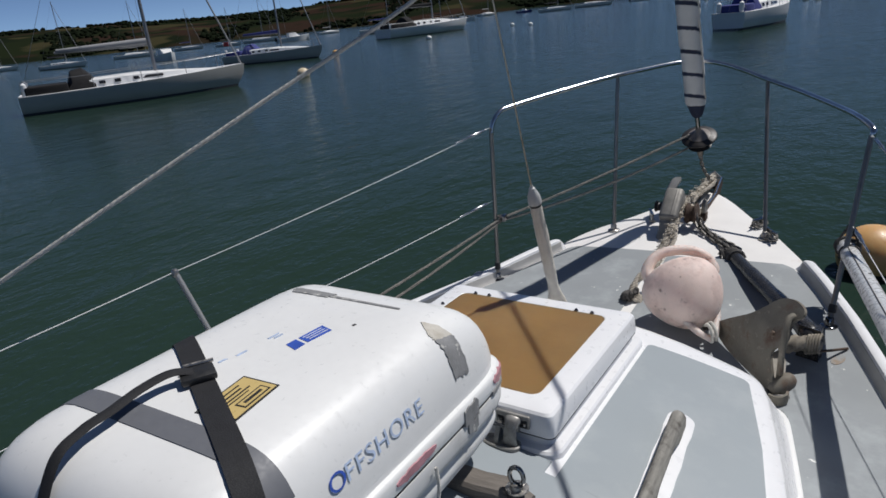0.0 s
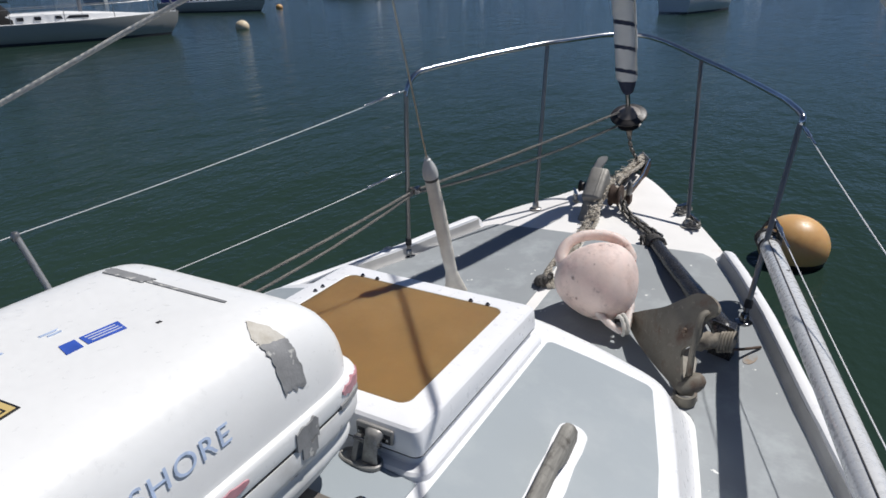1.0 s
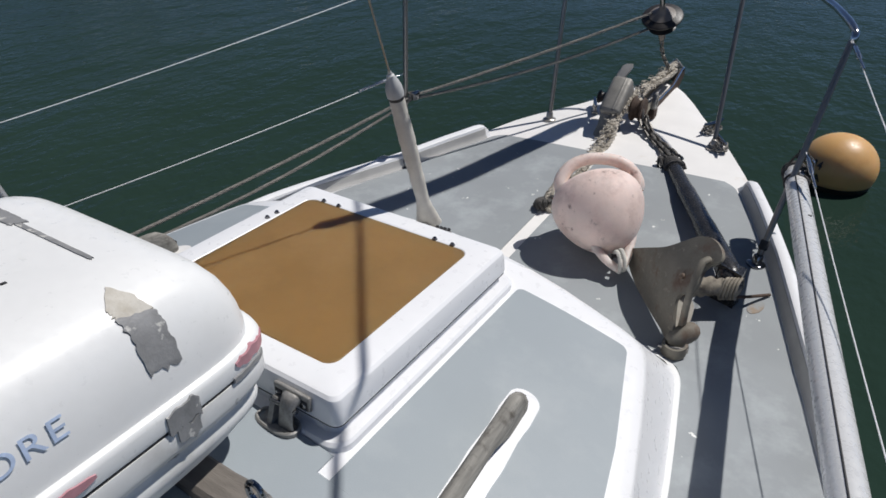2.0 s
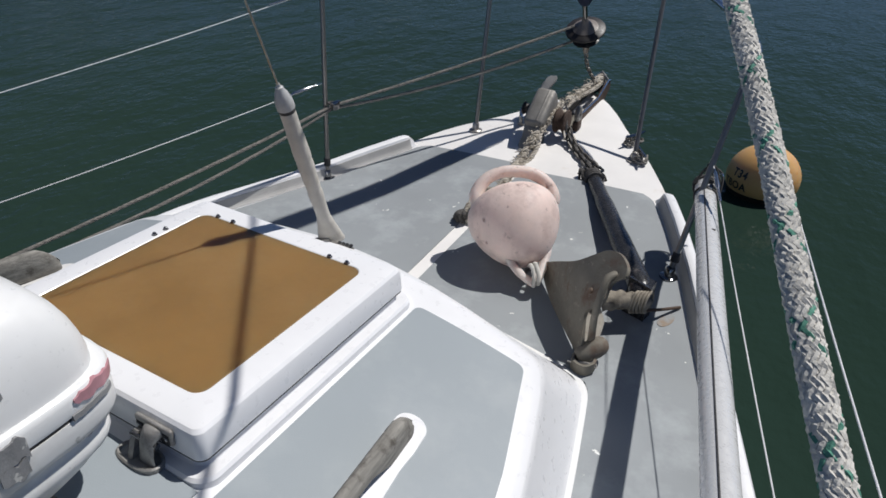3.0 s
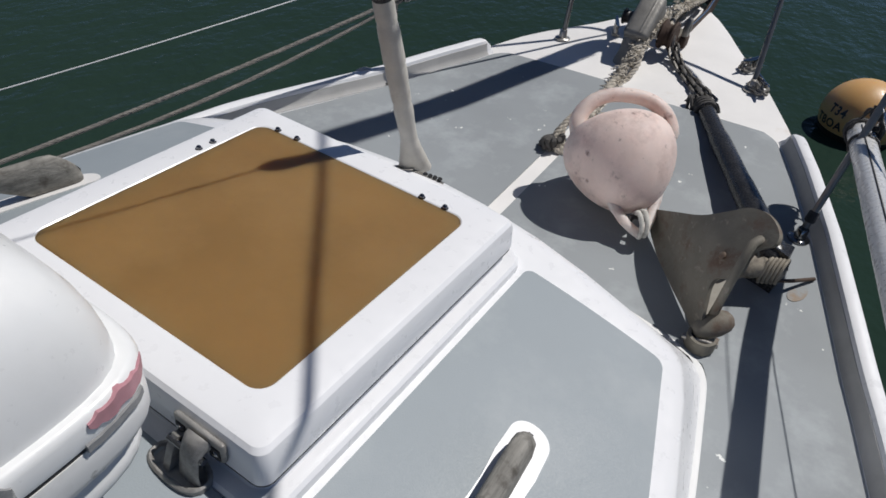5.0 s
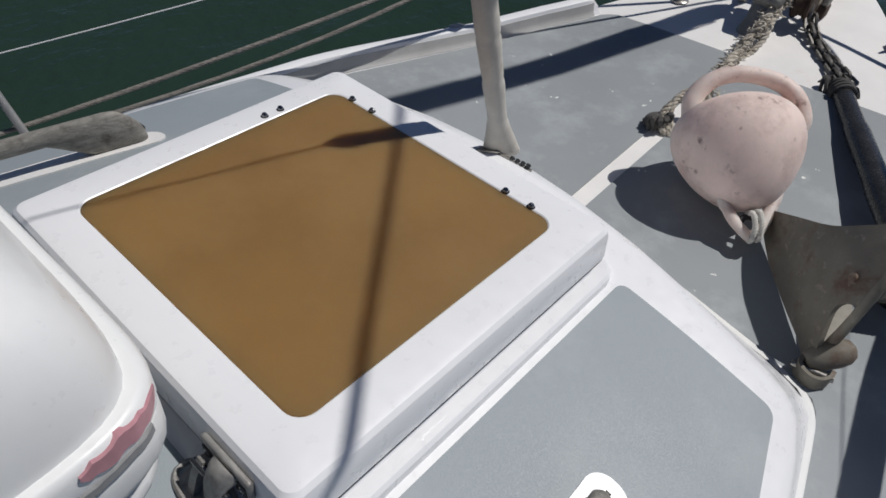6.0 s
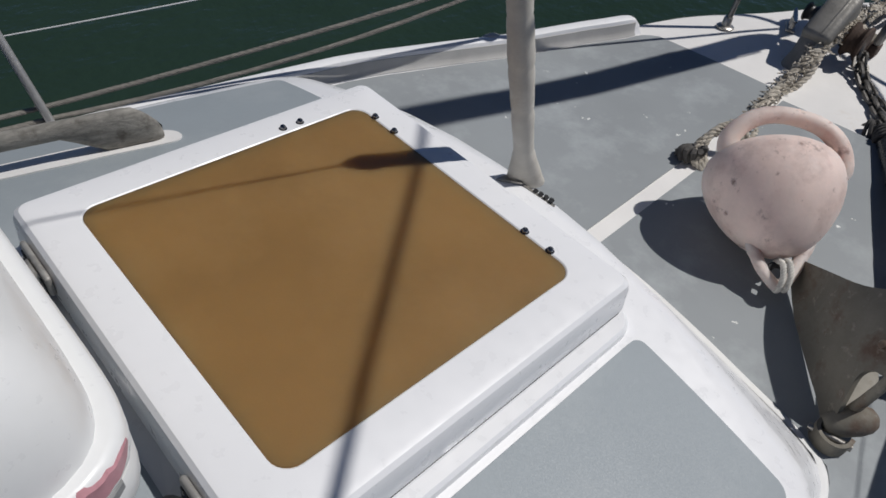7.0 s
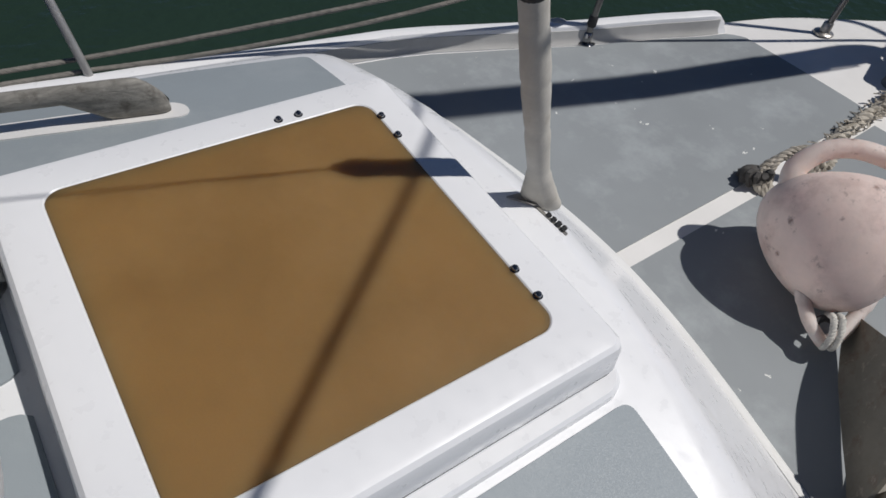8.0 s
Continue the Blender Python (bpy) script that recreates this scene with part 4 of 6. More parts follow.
# ---- baby stay ----
def baby_stay():
    foot, head = Vector((0.0, 0.475, -0.135)), Vector((-0.014, 0.312, 0.376))
    st = thing("baby_stay", foot, "wire stay with a stitched off-white leather boot and grey cap", "stay")
    d = (head - foot).normalized()
    m = aim(foot, head)
    L = (head - foot).length
    wide = Vector((0.75, 0.66, 0.0))
    wide = (wide - d * wide.dot(d)).normalized()
    # flat flared foot, then a round wrapped sleeve with soft creases
    rings = []
    for t in span(0.0, L - 0.095, 60):
        flare = max(0.0, 1 - t / 0.105) ** 1.25
        r = 0.0190 + 0.0035 * max(0, 1 - abs(t - 0.3) / 0.18) + 0.0022 * noise.noise(Vector((0, 0, t * 26)))
        if abs((t / 0.098) % 1 - 0.5) > 0.46:
            r -= 0.0016
        a, b = r * (1 + 1.15 * flare), r * (1 - 0.15 * flare)
        rings.append([foot + d * (t + 0.036) + wide * a * math.cos(w) * (1 + 0.05 * noise.noise(Vector((w, t * 15, 3)))) + d.cross(wide) * b * math.sin(w) for w in [2 * math.pi * k / 20 for k in range(20)]])
    part("boot", loft(rings), CANVAS, st, "stitched off-white leather boot", angle=60)
    part("collar", lathe([(0.0195, L - 0.062), (0.0205, L - 0.058), (0.0205, L - 0.046), (0.0185, L - 0.044)], m, 20), SEAM, st, "black band under the cap")
    part("cap", lathe([(0.019, L - 0.054), (0.0222, L - 0.051), (0.0228, L - 0.042), (0.0212, L - 0.026), (0.0165, L - 0.011), (0.0112, L - 0.001), (0.0100, L + 0.006), (0.0055, L + 0.009), (0.0045, L + 0.016)], m, 22), CAPGREY, st, "grey plastic cap")
    up = head + Vector((0.05, -0.44, 1)).normalized() * 6.0
    part("wire", tube([head, up], 0.0026, 8), DULLSTEEL, st)
    # bent steel chainplate: a flat tongue on the flange and an upright bolted web
    part("tongue", loft([[(-0.028, 0.405, -0.084), (-0.026, 0.430, -0.085), (0.012, 0.466, -0.094), (0.010, 0.438, -0.084)], [(-0.028, 0.405, -0.080), (-0.026, 0.430, -0.081), (0.012, 0.466, -0.090), (0.010, 0.438, -0.080)]]), DULLSTEEL, st, "tarnished flat chainplate tongue")
    web = [Vector(p) for p in ((0.000, 0.446, -0.098), (0.030, 0.450, -0.101), (0.082, 0.458, -0.106))]
    plate = part("chainplate", loft([[p + Vector(q) for q in ((0, 0, -0.02), (0.001, -0.005, -0.02), (0.001, -0.005, 0.012), (0, 0, 0.012))] for p in web]), DULLSTEEL, st, "bolted steel chainplate")
    for k in range(4):
        m2 = Matrix.Translation((0.036 + 0.012 * k, 0.4515 + 0.0016 * k, -0.090)) @ Matrix.Rotation(radians(-50), 4, "X")
        part("bolt_head", lathe([(0.0052, -0.004), (0.0052, 0.004), (0.0002, 0.006)], m2, 8), SEAM, plate)
    part("toggle", loft([[foot + d * t + wide * p + d.cross(wide) * q for p, q in ((-0.011, -0.004), (0.011, -0.004), (0.011, 0.004), (-0.011, 0.004))] for t in (0.0, 0.034)]), STEEL, st)


# ---- pick-up buoy ----
def pickup_buoy():
    c, eye = Vector((0.256, 1.211, -0.280)), Vector((0.402, 1.062, -0.390))
    axis = (eye - c).normalized()
    by = thing("pickup_buoy", (0.268, 1.205, -0.455), "faded pink plastic pick-up buoy with moulded handle, lying on deck", "buoy")
    m = aim(c, eye)
    prof = []
    for a in span(-90, 90, 30):
        s = math.sin(radians(a))
        if s > 0:
            prof.append((0.171 * math.cos(radians(a)) ** 0.92 * (1 - 0.19 * s ** 1.3), 0.200 * s))
        else:      # the flattened end under the handle
            prof.append((0.171 * (1 - abs(s) ** 2.7) ** (1 / 2.3), 0.114 * s))
    shell = lathe(prof, m, 44)
    for v in shell.verts:      # it settles a little under its own weight
        v.co.z = c.z + (v.co.z - c.z) * 0.94
    part("body", shell, PINK, by, angle=70)
    # kettle handle over the far end, with a slot between it and the body
    across, tip = Vector((0.87, 0.49, 0.0)).normalized(), Vector((-0.28, 0.66, 0.68)).normalized()
    near = Vector((0.20, -0.85, 0.49))
    side = axis.cross(Vector((0, 0, 1))).normalized()
    pts = []
    for a in span(-112, 80, 40):
        co, si = math.cos(radians(a)), math.sin(radians(a))
        pts.append(c + near * (0.040 * min(1, 0.35 + 0.65 * max(0, 1.6 - abs(a) / 70))) + tip * (0.040 + 0.146 * math.copysign(abs(co) ** 0.85, co)) + across * (0.148 if abs(a) < 75 else 0.148 - 0.0012 * (abs(a) - 75)) * math.copysign(abs(si) ** 0.85, si))
    rr = [0.0225 + (0.010 if i < 20 else 0.004) * (abs(i - 20) / 20) ** 2 for i in range(41)]
    part("handle", tube(pts, rr, 14, up=tip), PINK, by, "moulded pink carrying handle", angle=70)
    # two lugs that meet in an eye
    for s in (1, -1):
        a = c + axis * 0.158 + side * s * 0.062 if s > 0 else c + axis * 0.118 - side * 0.100
        b = eye + axis * 0.000 + side * s * 0.036
        e = eye + axis * 0.040 + side * s * 0.004
        part("lug", tube(smooth_path([a, a.lerp(b, 0.5) + side * s * 0.004, b, e], 5), [0.019] * 5 + [0.0165] * 5 + [0.0155] * 5 + [0.013], 12, flat=0.8), PINK, by, angle=70)
    ring = [eye + axis * 0.006 + (side * math.cos(w) + axis * math.sin(w)) * 0.026 for w in [2 * math.pi * k / 16 for k in range(16)]]
    part("thimble", tube(ring, 0.0085, 8, closed=True), SEAM, by, "black eye thimble")
    for k in range(2):      # turns of thin rope drawn through the eye and over to one side
        o = eye + Vector((0.004 + 0.012 * k, 0.002 + 0.009 * k, 0.006 * k))
        turn = smooth_path([o + Vector((-0.024, 0.018, 0.012)), o + Vector((-0.006, -0.004, 0.034)), o + Vector((0.016, -0.030, 0.020)), o + Vector((0.024, -0.040, -0.008)), o + Vector((0.016, -0.022, -0.032)), o + Vector((-0.004, 0.006, -0.030))], 6)
        part("rope_turn", laid_rope(turn, 0.0072, 0.022), SHEET, by, "turn of rope through the eye")


# ---- plough anchor ----
def rag_roll():
    """Old cloth wound round the hinge in loose folds."""
    rings = []
    for i, (p, a, b) in enumerate(frames_along(resample(smooth_path([(0.672, 1.005, -0.372), (0.712, 1.022, -0.360), (0.760, 1.056, -0.366), (0.806, 1.090, -0.384)], 8), 0.006))):
        row = []
        for k in range(20):
            w = 2 * math.pi * k / 20
            fold = 0.006 * noise.noise(Vector((i * 0.22, math.cos(w) * 1.6, math.sin(w) * 1.6 + i * 0.05))) + 0.0025 * math.sin(i * 1.1 + 2 * w)
            row.append(p + (a * math.cos(w) + b * math.sin(w)) * (0.034 - 0.0004 * i + fold))
        rings.append(row)
    return loft(rings)


def anchor():
    T, Bc, A = Vector((0.684, 0.800, -0.458)), Vector((0.721, 0.930, -0.141)), Vector((0.402, 1.164, -0.396))
    an = thing("plough_anchor", (0.7, 1.0, -0.48), "weathered galvanised plough anchor lashed on deck", "anchor")
    # one broad leaf: a straight back edge, a round lobe and a hollow that runs down to the toe
    nrm = (Bc - A).cross(T - A).normalized()
    if nrm.y > 0:
        nrm = -nrm
    shape = ((-0.01, -0.007), (0.318, 0.03), (0.555, 0.046), (0.767, -0.009), (0.886, -0.051), (0.959, -0.046), (0.998, -0.005), (1.004, 0.07), (0.982, 0.148), (0.929, 0.217), (0.868, 0.244), (0.799, 0.282), (0.726, 0.357), (0.648, 0.451),
             (0.536, 0.533), (0.45, 0.538), (0.357, 0.604), (0.247, 0.736), (0.116, 0.892), (0.01, 1.005), (-0.036, 1.017), (-0.037, 0.888), (-0.066, 0.717), (-0.087, 0.537), (-0.094, 0.418), (-0.07, 0.216))

    def leaf(uv, back):
        u, v = uv
        return A + (Bc - A) * u + (T - A) * v + nrm * (0.034 * math.sin(math.pi * min(1, max(0, u))) - back)
    outline2 = [(p.x, p.y) for p in smooth_path([(u, v, 0) for u, v in shape + shape[:1]], 4)[:-1]]
    bm = bmesh.new()
    top = bm.faces.new([bm.verts.new((u, v, 0)) for u, v in outline2])
    bmesh.ops.triangulate(bm, faces=[top])
    bmesh.ops.subdivide_edges(bm, edges=[e for e in bm.edges if e.calc_length() > 0.08], cuts=3)
    bmesh.ops.triangulate(bm, faces=bm.faces)
    flat = [(v.co.x, v.co.y) for v in bm.verts]
    for v, uv in zip(list(bm.verts), flat):
        v.co = leaf(uv, 0.0)
    ext = bmesh.ops.extrude_face_region(bm, geom=bm.faces[:])
    bmesh.ops.translate(bm, verts=[g for g in ext["geom"] if isinstance(g, bmesh.types.BMVert)], vec=-nrm * 0.011)
    part("fluke", bm, GALV, an, "broad rusty mottled fluke", angle=50)
    # the other flank of the plough, in the hollow behind the leaf; its sunlight is in the colour
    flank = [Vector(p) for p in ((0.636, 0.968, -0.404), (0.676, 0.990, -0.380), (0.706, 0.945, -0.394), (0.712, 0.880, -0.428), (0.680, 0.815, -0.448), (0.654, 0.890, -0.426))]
    part("fluke_flank", loft([flank, [p - Vector((-0.004, 0.004, 0.010)) for p in flank]]), FLANK, an, "flank of the plough, sunlight in its pale colour", angle=50)
    part("tripping_bar", tube([(0.700, 0.848, -0.436), (0.702, 0.824, -0.368), (0.7035, 0.805, -0.302), (0.707, 0.818, -0.222), (0.712, 0.846, -0.176), (0.722, 0.882, -0.182)], [0.013, 0.0115, 0.0110, 0.0110, 0.0115, 0.0115], 10), GALV, an, "straight bar from the toe to the lobe", angle=60)
    m = aim(Vector((0.664, 0.880, -0.262)), Vector((0.664, 0.880, -0.262)) + nrm)
    part("bolt", lathe([(0.010, -0.03), (0.010, 0.008), (0.006, 0.012), (0.0, 0.013)], m, 10), GALV, an)
    knob = aim(Vector((0.684, 0.796, -0.452)), Vector((0.742, 0.856, -0.414)))
    part("toe", lathe([(0.0, -0.012), (0.020, -0.008), (0.027, 0.008), (0.031, 0.030), (0.033, 0.055), (0.030, 0.078), (0.021, 0.092), (0.009, 0.098), (0.0, 0.099)], knob, 18), GALV, an, "blunt rounded toe", angle=60)
    # flat bent shackle before the toe, with its pin
    bow = [Vector(p) for p in ((0.672, 0.800, -0.462), (0.668, 0.782, -0.464), (0.676, 0.764, -0.466), (0.698, 0.752, -0.466), (0.720, 0.754, -0.463), (0.734, 0.770, -0.459), (0.736, 0.790, -0.456))]
    bow = smooth_path(bow, 4)
    strap = []
    for i, p in enumerate(bow):
        d = (bow[min(i + 1, len(bow) - 1)] - bow[max(i - 1, 0)]).normalized()
        o = d.cross(Vector((0, 0, 1))).normalized() * 0.0045
        strap.append([p + o + Vector((0, 0, 0.020)), p - o + Vector((0, 0, 0.020)), p - o - Vector((0, 0, 0.016)), p + o - Vector((0, 0, 0.016))])
    part("toe_shackle", loft(strap), GALV, an, "flat bent iron shackle", angle=40)
    part("shackle_pin", tube([(0.656, 0.772, -0.464), (0.684, 0.776, -0.462), (0.744, 0.784, -0.455)], 0.0085, 10), DULLSTEEL, an)
    # black shank forward to the chain
    E, S = Vector((0.328, 1.936, -0.346)), Vector((0.756, 1.155, -0.355))
    part("shank", tube(smooth_path([E, E.lerp(S, 0.33), E.lerp(S, 0.66), S, S + Vector((0.028, -0.05, -0.035))], 6), [0.033] * 6 + [0.037] * 6 + [0.040] * 6 + [0.042] * 7, 14, flat=0.9), TAR, an, "black tarred shank", angle=60)
    part("shank_head", loft([[S + Vector(p) for p in ((-0.02, 0.03, 0.02), (0.055, 0.0, 0.03), (0.06, -0.02, -0.10), (-0.01, 0.0, -0.10))], [S + Vector(p) for p in ((-0.03, -0.03, 0.035), (0.05, -0.06, 0.03), (0.05, -0.07, -0.13), (-0.03, -0.05, -0.12))]]), TAR, an)
    part("hinge_cover", rag_roll(), RAG, an, "rag-wrapped hinge", angle=60)
    lash = bmesh.new()
    for k in range(5):
        o = Vector((0.768 + 0.010 * k, 1.060 + 0.006 * k, -0.370))
        tube([o + Vector((0.006 * math.cos(w), 0.036 * math.cos(w), 0.037 * math.sin(w))) for w in [2 * math.pi * j / 14 for j in range(14)]], 0.005, 6, lash, closed=True)
    part("lashing", lash, RAG, an, "rope lashing")
    st = [(0.872 + (0.022 + 0.012 * noise.noise(Vector((k, 0, 4)))) * math.cos(2 * math.pi * k / 20) + 0.010 * math.sin(2 * math.pi * k / 20), 1.135 + (0.040 + 0.02 * noise.noise(Vector((k, 3, 4)))) * math.sin(2 * math.pi * k / 20)) for k in range(20)]
    solid("rust_stain", loft([[(x, y, deck_z(x, y) + h) for x, y in st] for h in (0.003, 0.0056)]), RUSTSTAIN, (0.872, 1.135, -0.45), "orange rust stain bled into the deck paint", "stain")
    part("pin", tube([(0.800, 1.075, -0.400), (0.842, 1.127, -0.413), (0.898, 1.215, -0.434)], 0.0055, 8), RUST, an, "rusty hinge pin")
    for k in range(4):
        o = E + (S - E).normalized() * (0.02 + 0.014 * k)
        m = aim(o, S)
        part("cord_turn", tube([m @ Vector((0.037 * math.cos(w), 0.034 * math.sin(w), 0.004 * math.sin(w * 2 + k))) for w in [2 * math.pi * j / 14 for j in range(14)]], 0.007, 6, closed=True), DARKROPE, an)
    tangle = bmesh.new()
    for k in range(11):
        a = 1.1 * k
        tube(smooth_path([E + Vector((0.040 * math.cos(a), 0.035 * math.sin(a), 0.015)), E + Vector((0.06 * math.cos(a + 0.4), 0.045 * math.sin(a + 0.4), -0.012 + 0.03 * (k % 2))), E + Vector((0.075 * math.cos(a + 0.9), 0.06 * math.sin(a + 0.9), -0.03))], 5), 0.0065, 6, tangle)
    tagged(part("cord_tangle", tangle, DARKROPE, an, "tangled dark cord"), kind="stuff")
    return E


def chain(name, pts, label, size=1.0):
    """Separate links that stand in turn on edge and flat."""
    path = frames_along(resample(smooth_path(pts, 10), 0.030 * size))
    ch = thing(name, path[0][0], label, "chain")
    bm = tube([Vector((0.0105 * math.cos(w), 0.0, (0.0115 if math.sin(w) > 0 else -0.0115) * (abs(math.sin(w)) > 0.01) + 0.0105 * math.sin(w))) * size for w in [2 * math.pi * (k + 0.5) / 10 for k in range(10)]], 0.0048 * size, 5, closed=True)
    me = finish("link", bm, CHAIN)
    for i, (p, a, b) in enumerate(path[:-1]):
        d = (path[i + 1][0] - p).normalized()
        u = (a if i % 2 else b).cross(d).normalized()
        ob = new("link", me)
        ob.parent = ch
        ob.matrix_local = Matrix.Translation(p - path[0][0]) @ Matrix((u, d.cross(u), d)).transposed().to_4x4()


# ---- bow gear ----
def bow_gear():
    # windlass of grey cast metal with its brake lever
    w = thing("anchor_windlass", (0.0, 2.15, -0.34), "grey weathered cast windlass with a hand lever", "windlass")
    rings = []
    for x, y, z, rx, ry in ((-0.050, 2.13, -0.37, 0.062, 0.095), (-0.052, 2.135, -0.355, 0.058, 0.088), (-0.053, 2.145, -0.31, 0.046, 0.066), (-0.055, 2.16, -0.25, 0.044, 0.062), (-0.055, 2.175, -0.21, 0.040, 0.055)):
        rings.append([(x + rx * math.copysign(abs(math.cos(a)) ** 0.7, math.cos(a)), y + ry * math.copysign(abs(math.sin(a)) ** 0.7, math.sin(a)), z) for a in [2 * math.pi * k / 20 for k in range(20)]])
    part("pedestal", loft(rings), BRONZE, w, angle=50)
    hm = Matrix.Translation((-0.046, 2.20, -0.200)) @ Matrix.Rotation(radians(38), 4, "X")
    part("housing", block((0.104, 0.215, 0.112), bevel=0.022, m=hm, segs=3), BRONZE, w, "rounded cast housing", angle=60)
    part("rib", block((0.014, 0.19, 0.112), bevel=0.006, m=hm @ Matrix.Translation((0.018, 0, 0.002))), BRONZE, w)
    part("warping_drum", lathe([(0.02, 0.0), (0.034, 0.003), (0.030, 0.010), (0.024, 0.020), (0.028, 0.034), (0.034, 0.040), (0.030, 0.046), (0.012, 0.048)], aim((-0.100, 2.215, -0.205), (-0.3, 2.215, -0.205)), 18), DRUM, w, "dark warping drum")
    part("gypsy", lathe([(0.03, -0.03), (0.058, -0.03), (0.062, -0.022), (0.045, -0.006), (0.045, 0.006), (0.062, 0.022), (0.058, 0.03), (0.03, 0.03)], aim((0.055, 2.24, -0.24), (0.20, 2.24, -0.24)), 20), RUST, w, "rusty chain gypsy")
    blade = [(-0.098, 2.262, -0.165, 0.010), (-0.092, 2.282, -0.142, 0.012), (-0.085, 2.296, -0.124, 0.021), (-0.074, 2.322, -0.094, 0.026), (-0.064, 2.344, -0.070, 0.025), (-0.058, 2.354, -0.060, 0.015)]
    part("lever", loft([[(x - h, y, z), (x + h, y + 0.004, z + 0.004), (x + h, y + 0.015, z - 0.006), (x - h, y + 0.011, z - 0.010)] for x, y, z, h in blade]), PALECAST, w, "flat paddle-shaped hand lever")
    # stemhead fitting: channel with two cheeks and a roller
    r = thing("bow_roller", (0.05, 2.65, -0.29), "rusty galvanised stemhead roller with open cheeks", "bow roller")
    for x in (-0.012, 0.075):
        part("cheek", loft([[(x + t, 2.34, -0.315), (x + t, 2.88, -0.295), (x + t, 2.965, -0.24), (x + t, 2.955, -0.195), (x + t, 2.90, -0.185), (x + t, 2.74, -0.245), (x + t, 2.42, -0.262)] for t in (-0.004, 0.004)]), RUST if x > 0.03 else GALV, r)
    part("channel", block((0.086, 0.52, 0.008), (0.031, 2.60, -0.302), 0.002), GALV, r)
    part("roller", lathe([(0.008, -0.038), (0.040, -0.038), (0.036, -0.02), (0.026, 0.0), (0.036, 0.02), (0.040, 0.038), (0.008, 0.038)], aim((0.031, 2.905, -0.235), (0.2, 2.905, -0.235)), 18), SEAM, r)
    part("keeper", tube([(-0.012, 2.925, -0.19), (0.031, 2.92, -0.145), (0.075, 2.925, -0.19)], 0.006, 8), DULLSTEEL, r)
    part("chain_stopper", tube([(0.098, 2.36 + 0.024 * math.cos(w), -0.228 + 0.034 * math.sin(w)) for w in [2 * math.pi * k / 16 for k in range(16)]], 0.0125, 10, closed=True), BRONZE, r, "cast chain stopper with an open eye")
    part("stopper_foot", block((0.03, 0.06, 0.05), (0.098, 2.36, -0.285), 0.006), RUST, r)
    # bright tube standing in for sunlight along the cheek's top edge
    part("lit_edge", tube([(0.080, 2.42, -0.262), (0.080, 2.74, -0.243), (0.080, 2.90, -0.183), (0.080, 2.955, -0.193)], 0.0050, 6), RAILSTEEL, r, "sunlit top edge of the cheek, drawn as a bright tube")
    # mooring rope from the roller aft over the windlass to the pick-up buoy
    rope = thing("mooring_rope", (0.05, 2.3, -0.3), "thick frayed beige mooring rope", "rope")
    way = smooth_path([(0.03, 2.99, -0.34), (0.03, 2.955, -0.20), (0.03, 2.90, -0.178), (0.02, 2.62, -0.190), (0.005, 2.38, -0.195), (-0.005, 2.22, -0.215), (-0.015, 2.07, -0.28), (-0.015, 1.94, -0.345), (0.0, 1.70, -0.385), (0.05, 1.50, -0.405), (0.10, 1.39, -0.40)], 10)
    part("standing_part", laid_rope(way, 0.0190, 0.075, 3, 7, wobble=0.9), OLDROPE, rope)
    part("second_part", laid_rope([p + Vector((0.026 + 0.012 * math.sin(i * 0.33), 0.0, -0.012 + 0.012 * math.sin(i * 0.21))) for i, p in enumerate(way[22:-14])], 0.0115, 0.06, 3, 6, wobble=0.6), OLDROPE, rope)
    fr = bmesh.new()
    rng = random.Random(7)
    for _ in range(320):
        p = way[rng.randrange(24, len(way) - 12)]
        a = Vector((rng.uniform(-1, 1), rng.uniform(-1, 1), rng.uniform(-0.2, 1))).normalized()
        tube([p + a * 0.018, p + a * 0.03 + Vector((0, rng.uniform(-0.012, 0.012), 0)), p + a * 0.036 + Vector((rng.uniform(-0.02, 0.02), rng.uniform(-0.02, 0.02), -0.006))], 0.0026, 4, fr)
    tagged(part("frayed_yarn", fr, OLDROPE, rope), kind="stuff")
    # loops of the rope's tail beside the buoy
    tail = thing("rope_tail", (0.06, 1.36, -0.44), "looped tail of frayed beige rope with dark whipping", "rope")
    loop = smooth_path([(0.13, 1.39, -0.39), (0.085, 1.40, -0.36), (0.045, 1.37, -0.345), (0.02, 1.31, -0.37), (0.04, 1.27, -0.415), (0.075, 1.27, -0.43)], 8)
    for k in range(3):
        off = Vector((0.006 * k - 0.006, 0.016 * k - 0.012, 0.014 * k - 0.010))
        part("loop", laid_rope([p + off * (0.4 + 0.6 * math.sin(math.pi * j / (len(loop) - 1))) for j, p in enumerate(loop)], 0.0105, 0.045, 3, 6, wobble=0.5), OLDROPE, tail)
    wh = bmesh.new()
    for k in range(9):
        a = 0.7 * k
        tube(smooth_path([(0.03 + 0.02 * math.cos(a), 1.29 + 0.02 * math.sin(a), -0.40), (0.015 + 0.03 * math.cos(a + 1), 1.27 + 0.03 * math.sin(a + 1), -0.425 + 0.006 * k), (0.0 + 0.03 * math.cos(a + 2), 1.275 + 0.03 * math.sin(a + 2), -0.432)], 4), 0.010, 6, wh)
    tagged(part("whipping", wh, DARKROPE, tail, "bundle of dark cord"), kind="stuff")
    tail.matrix_world = tail.matrix_world @ Matrix.Translation((-0.032, 0.080, 0.004))


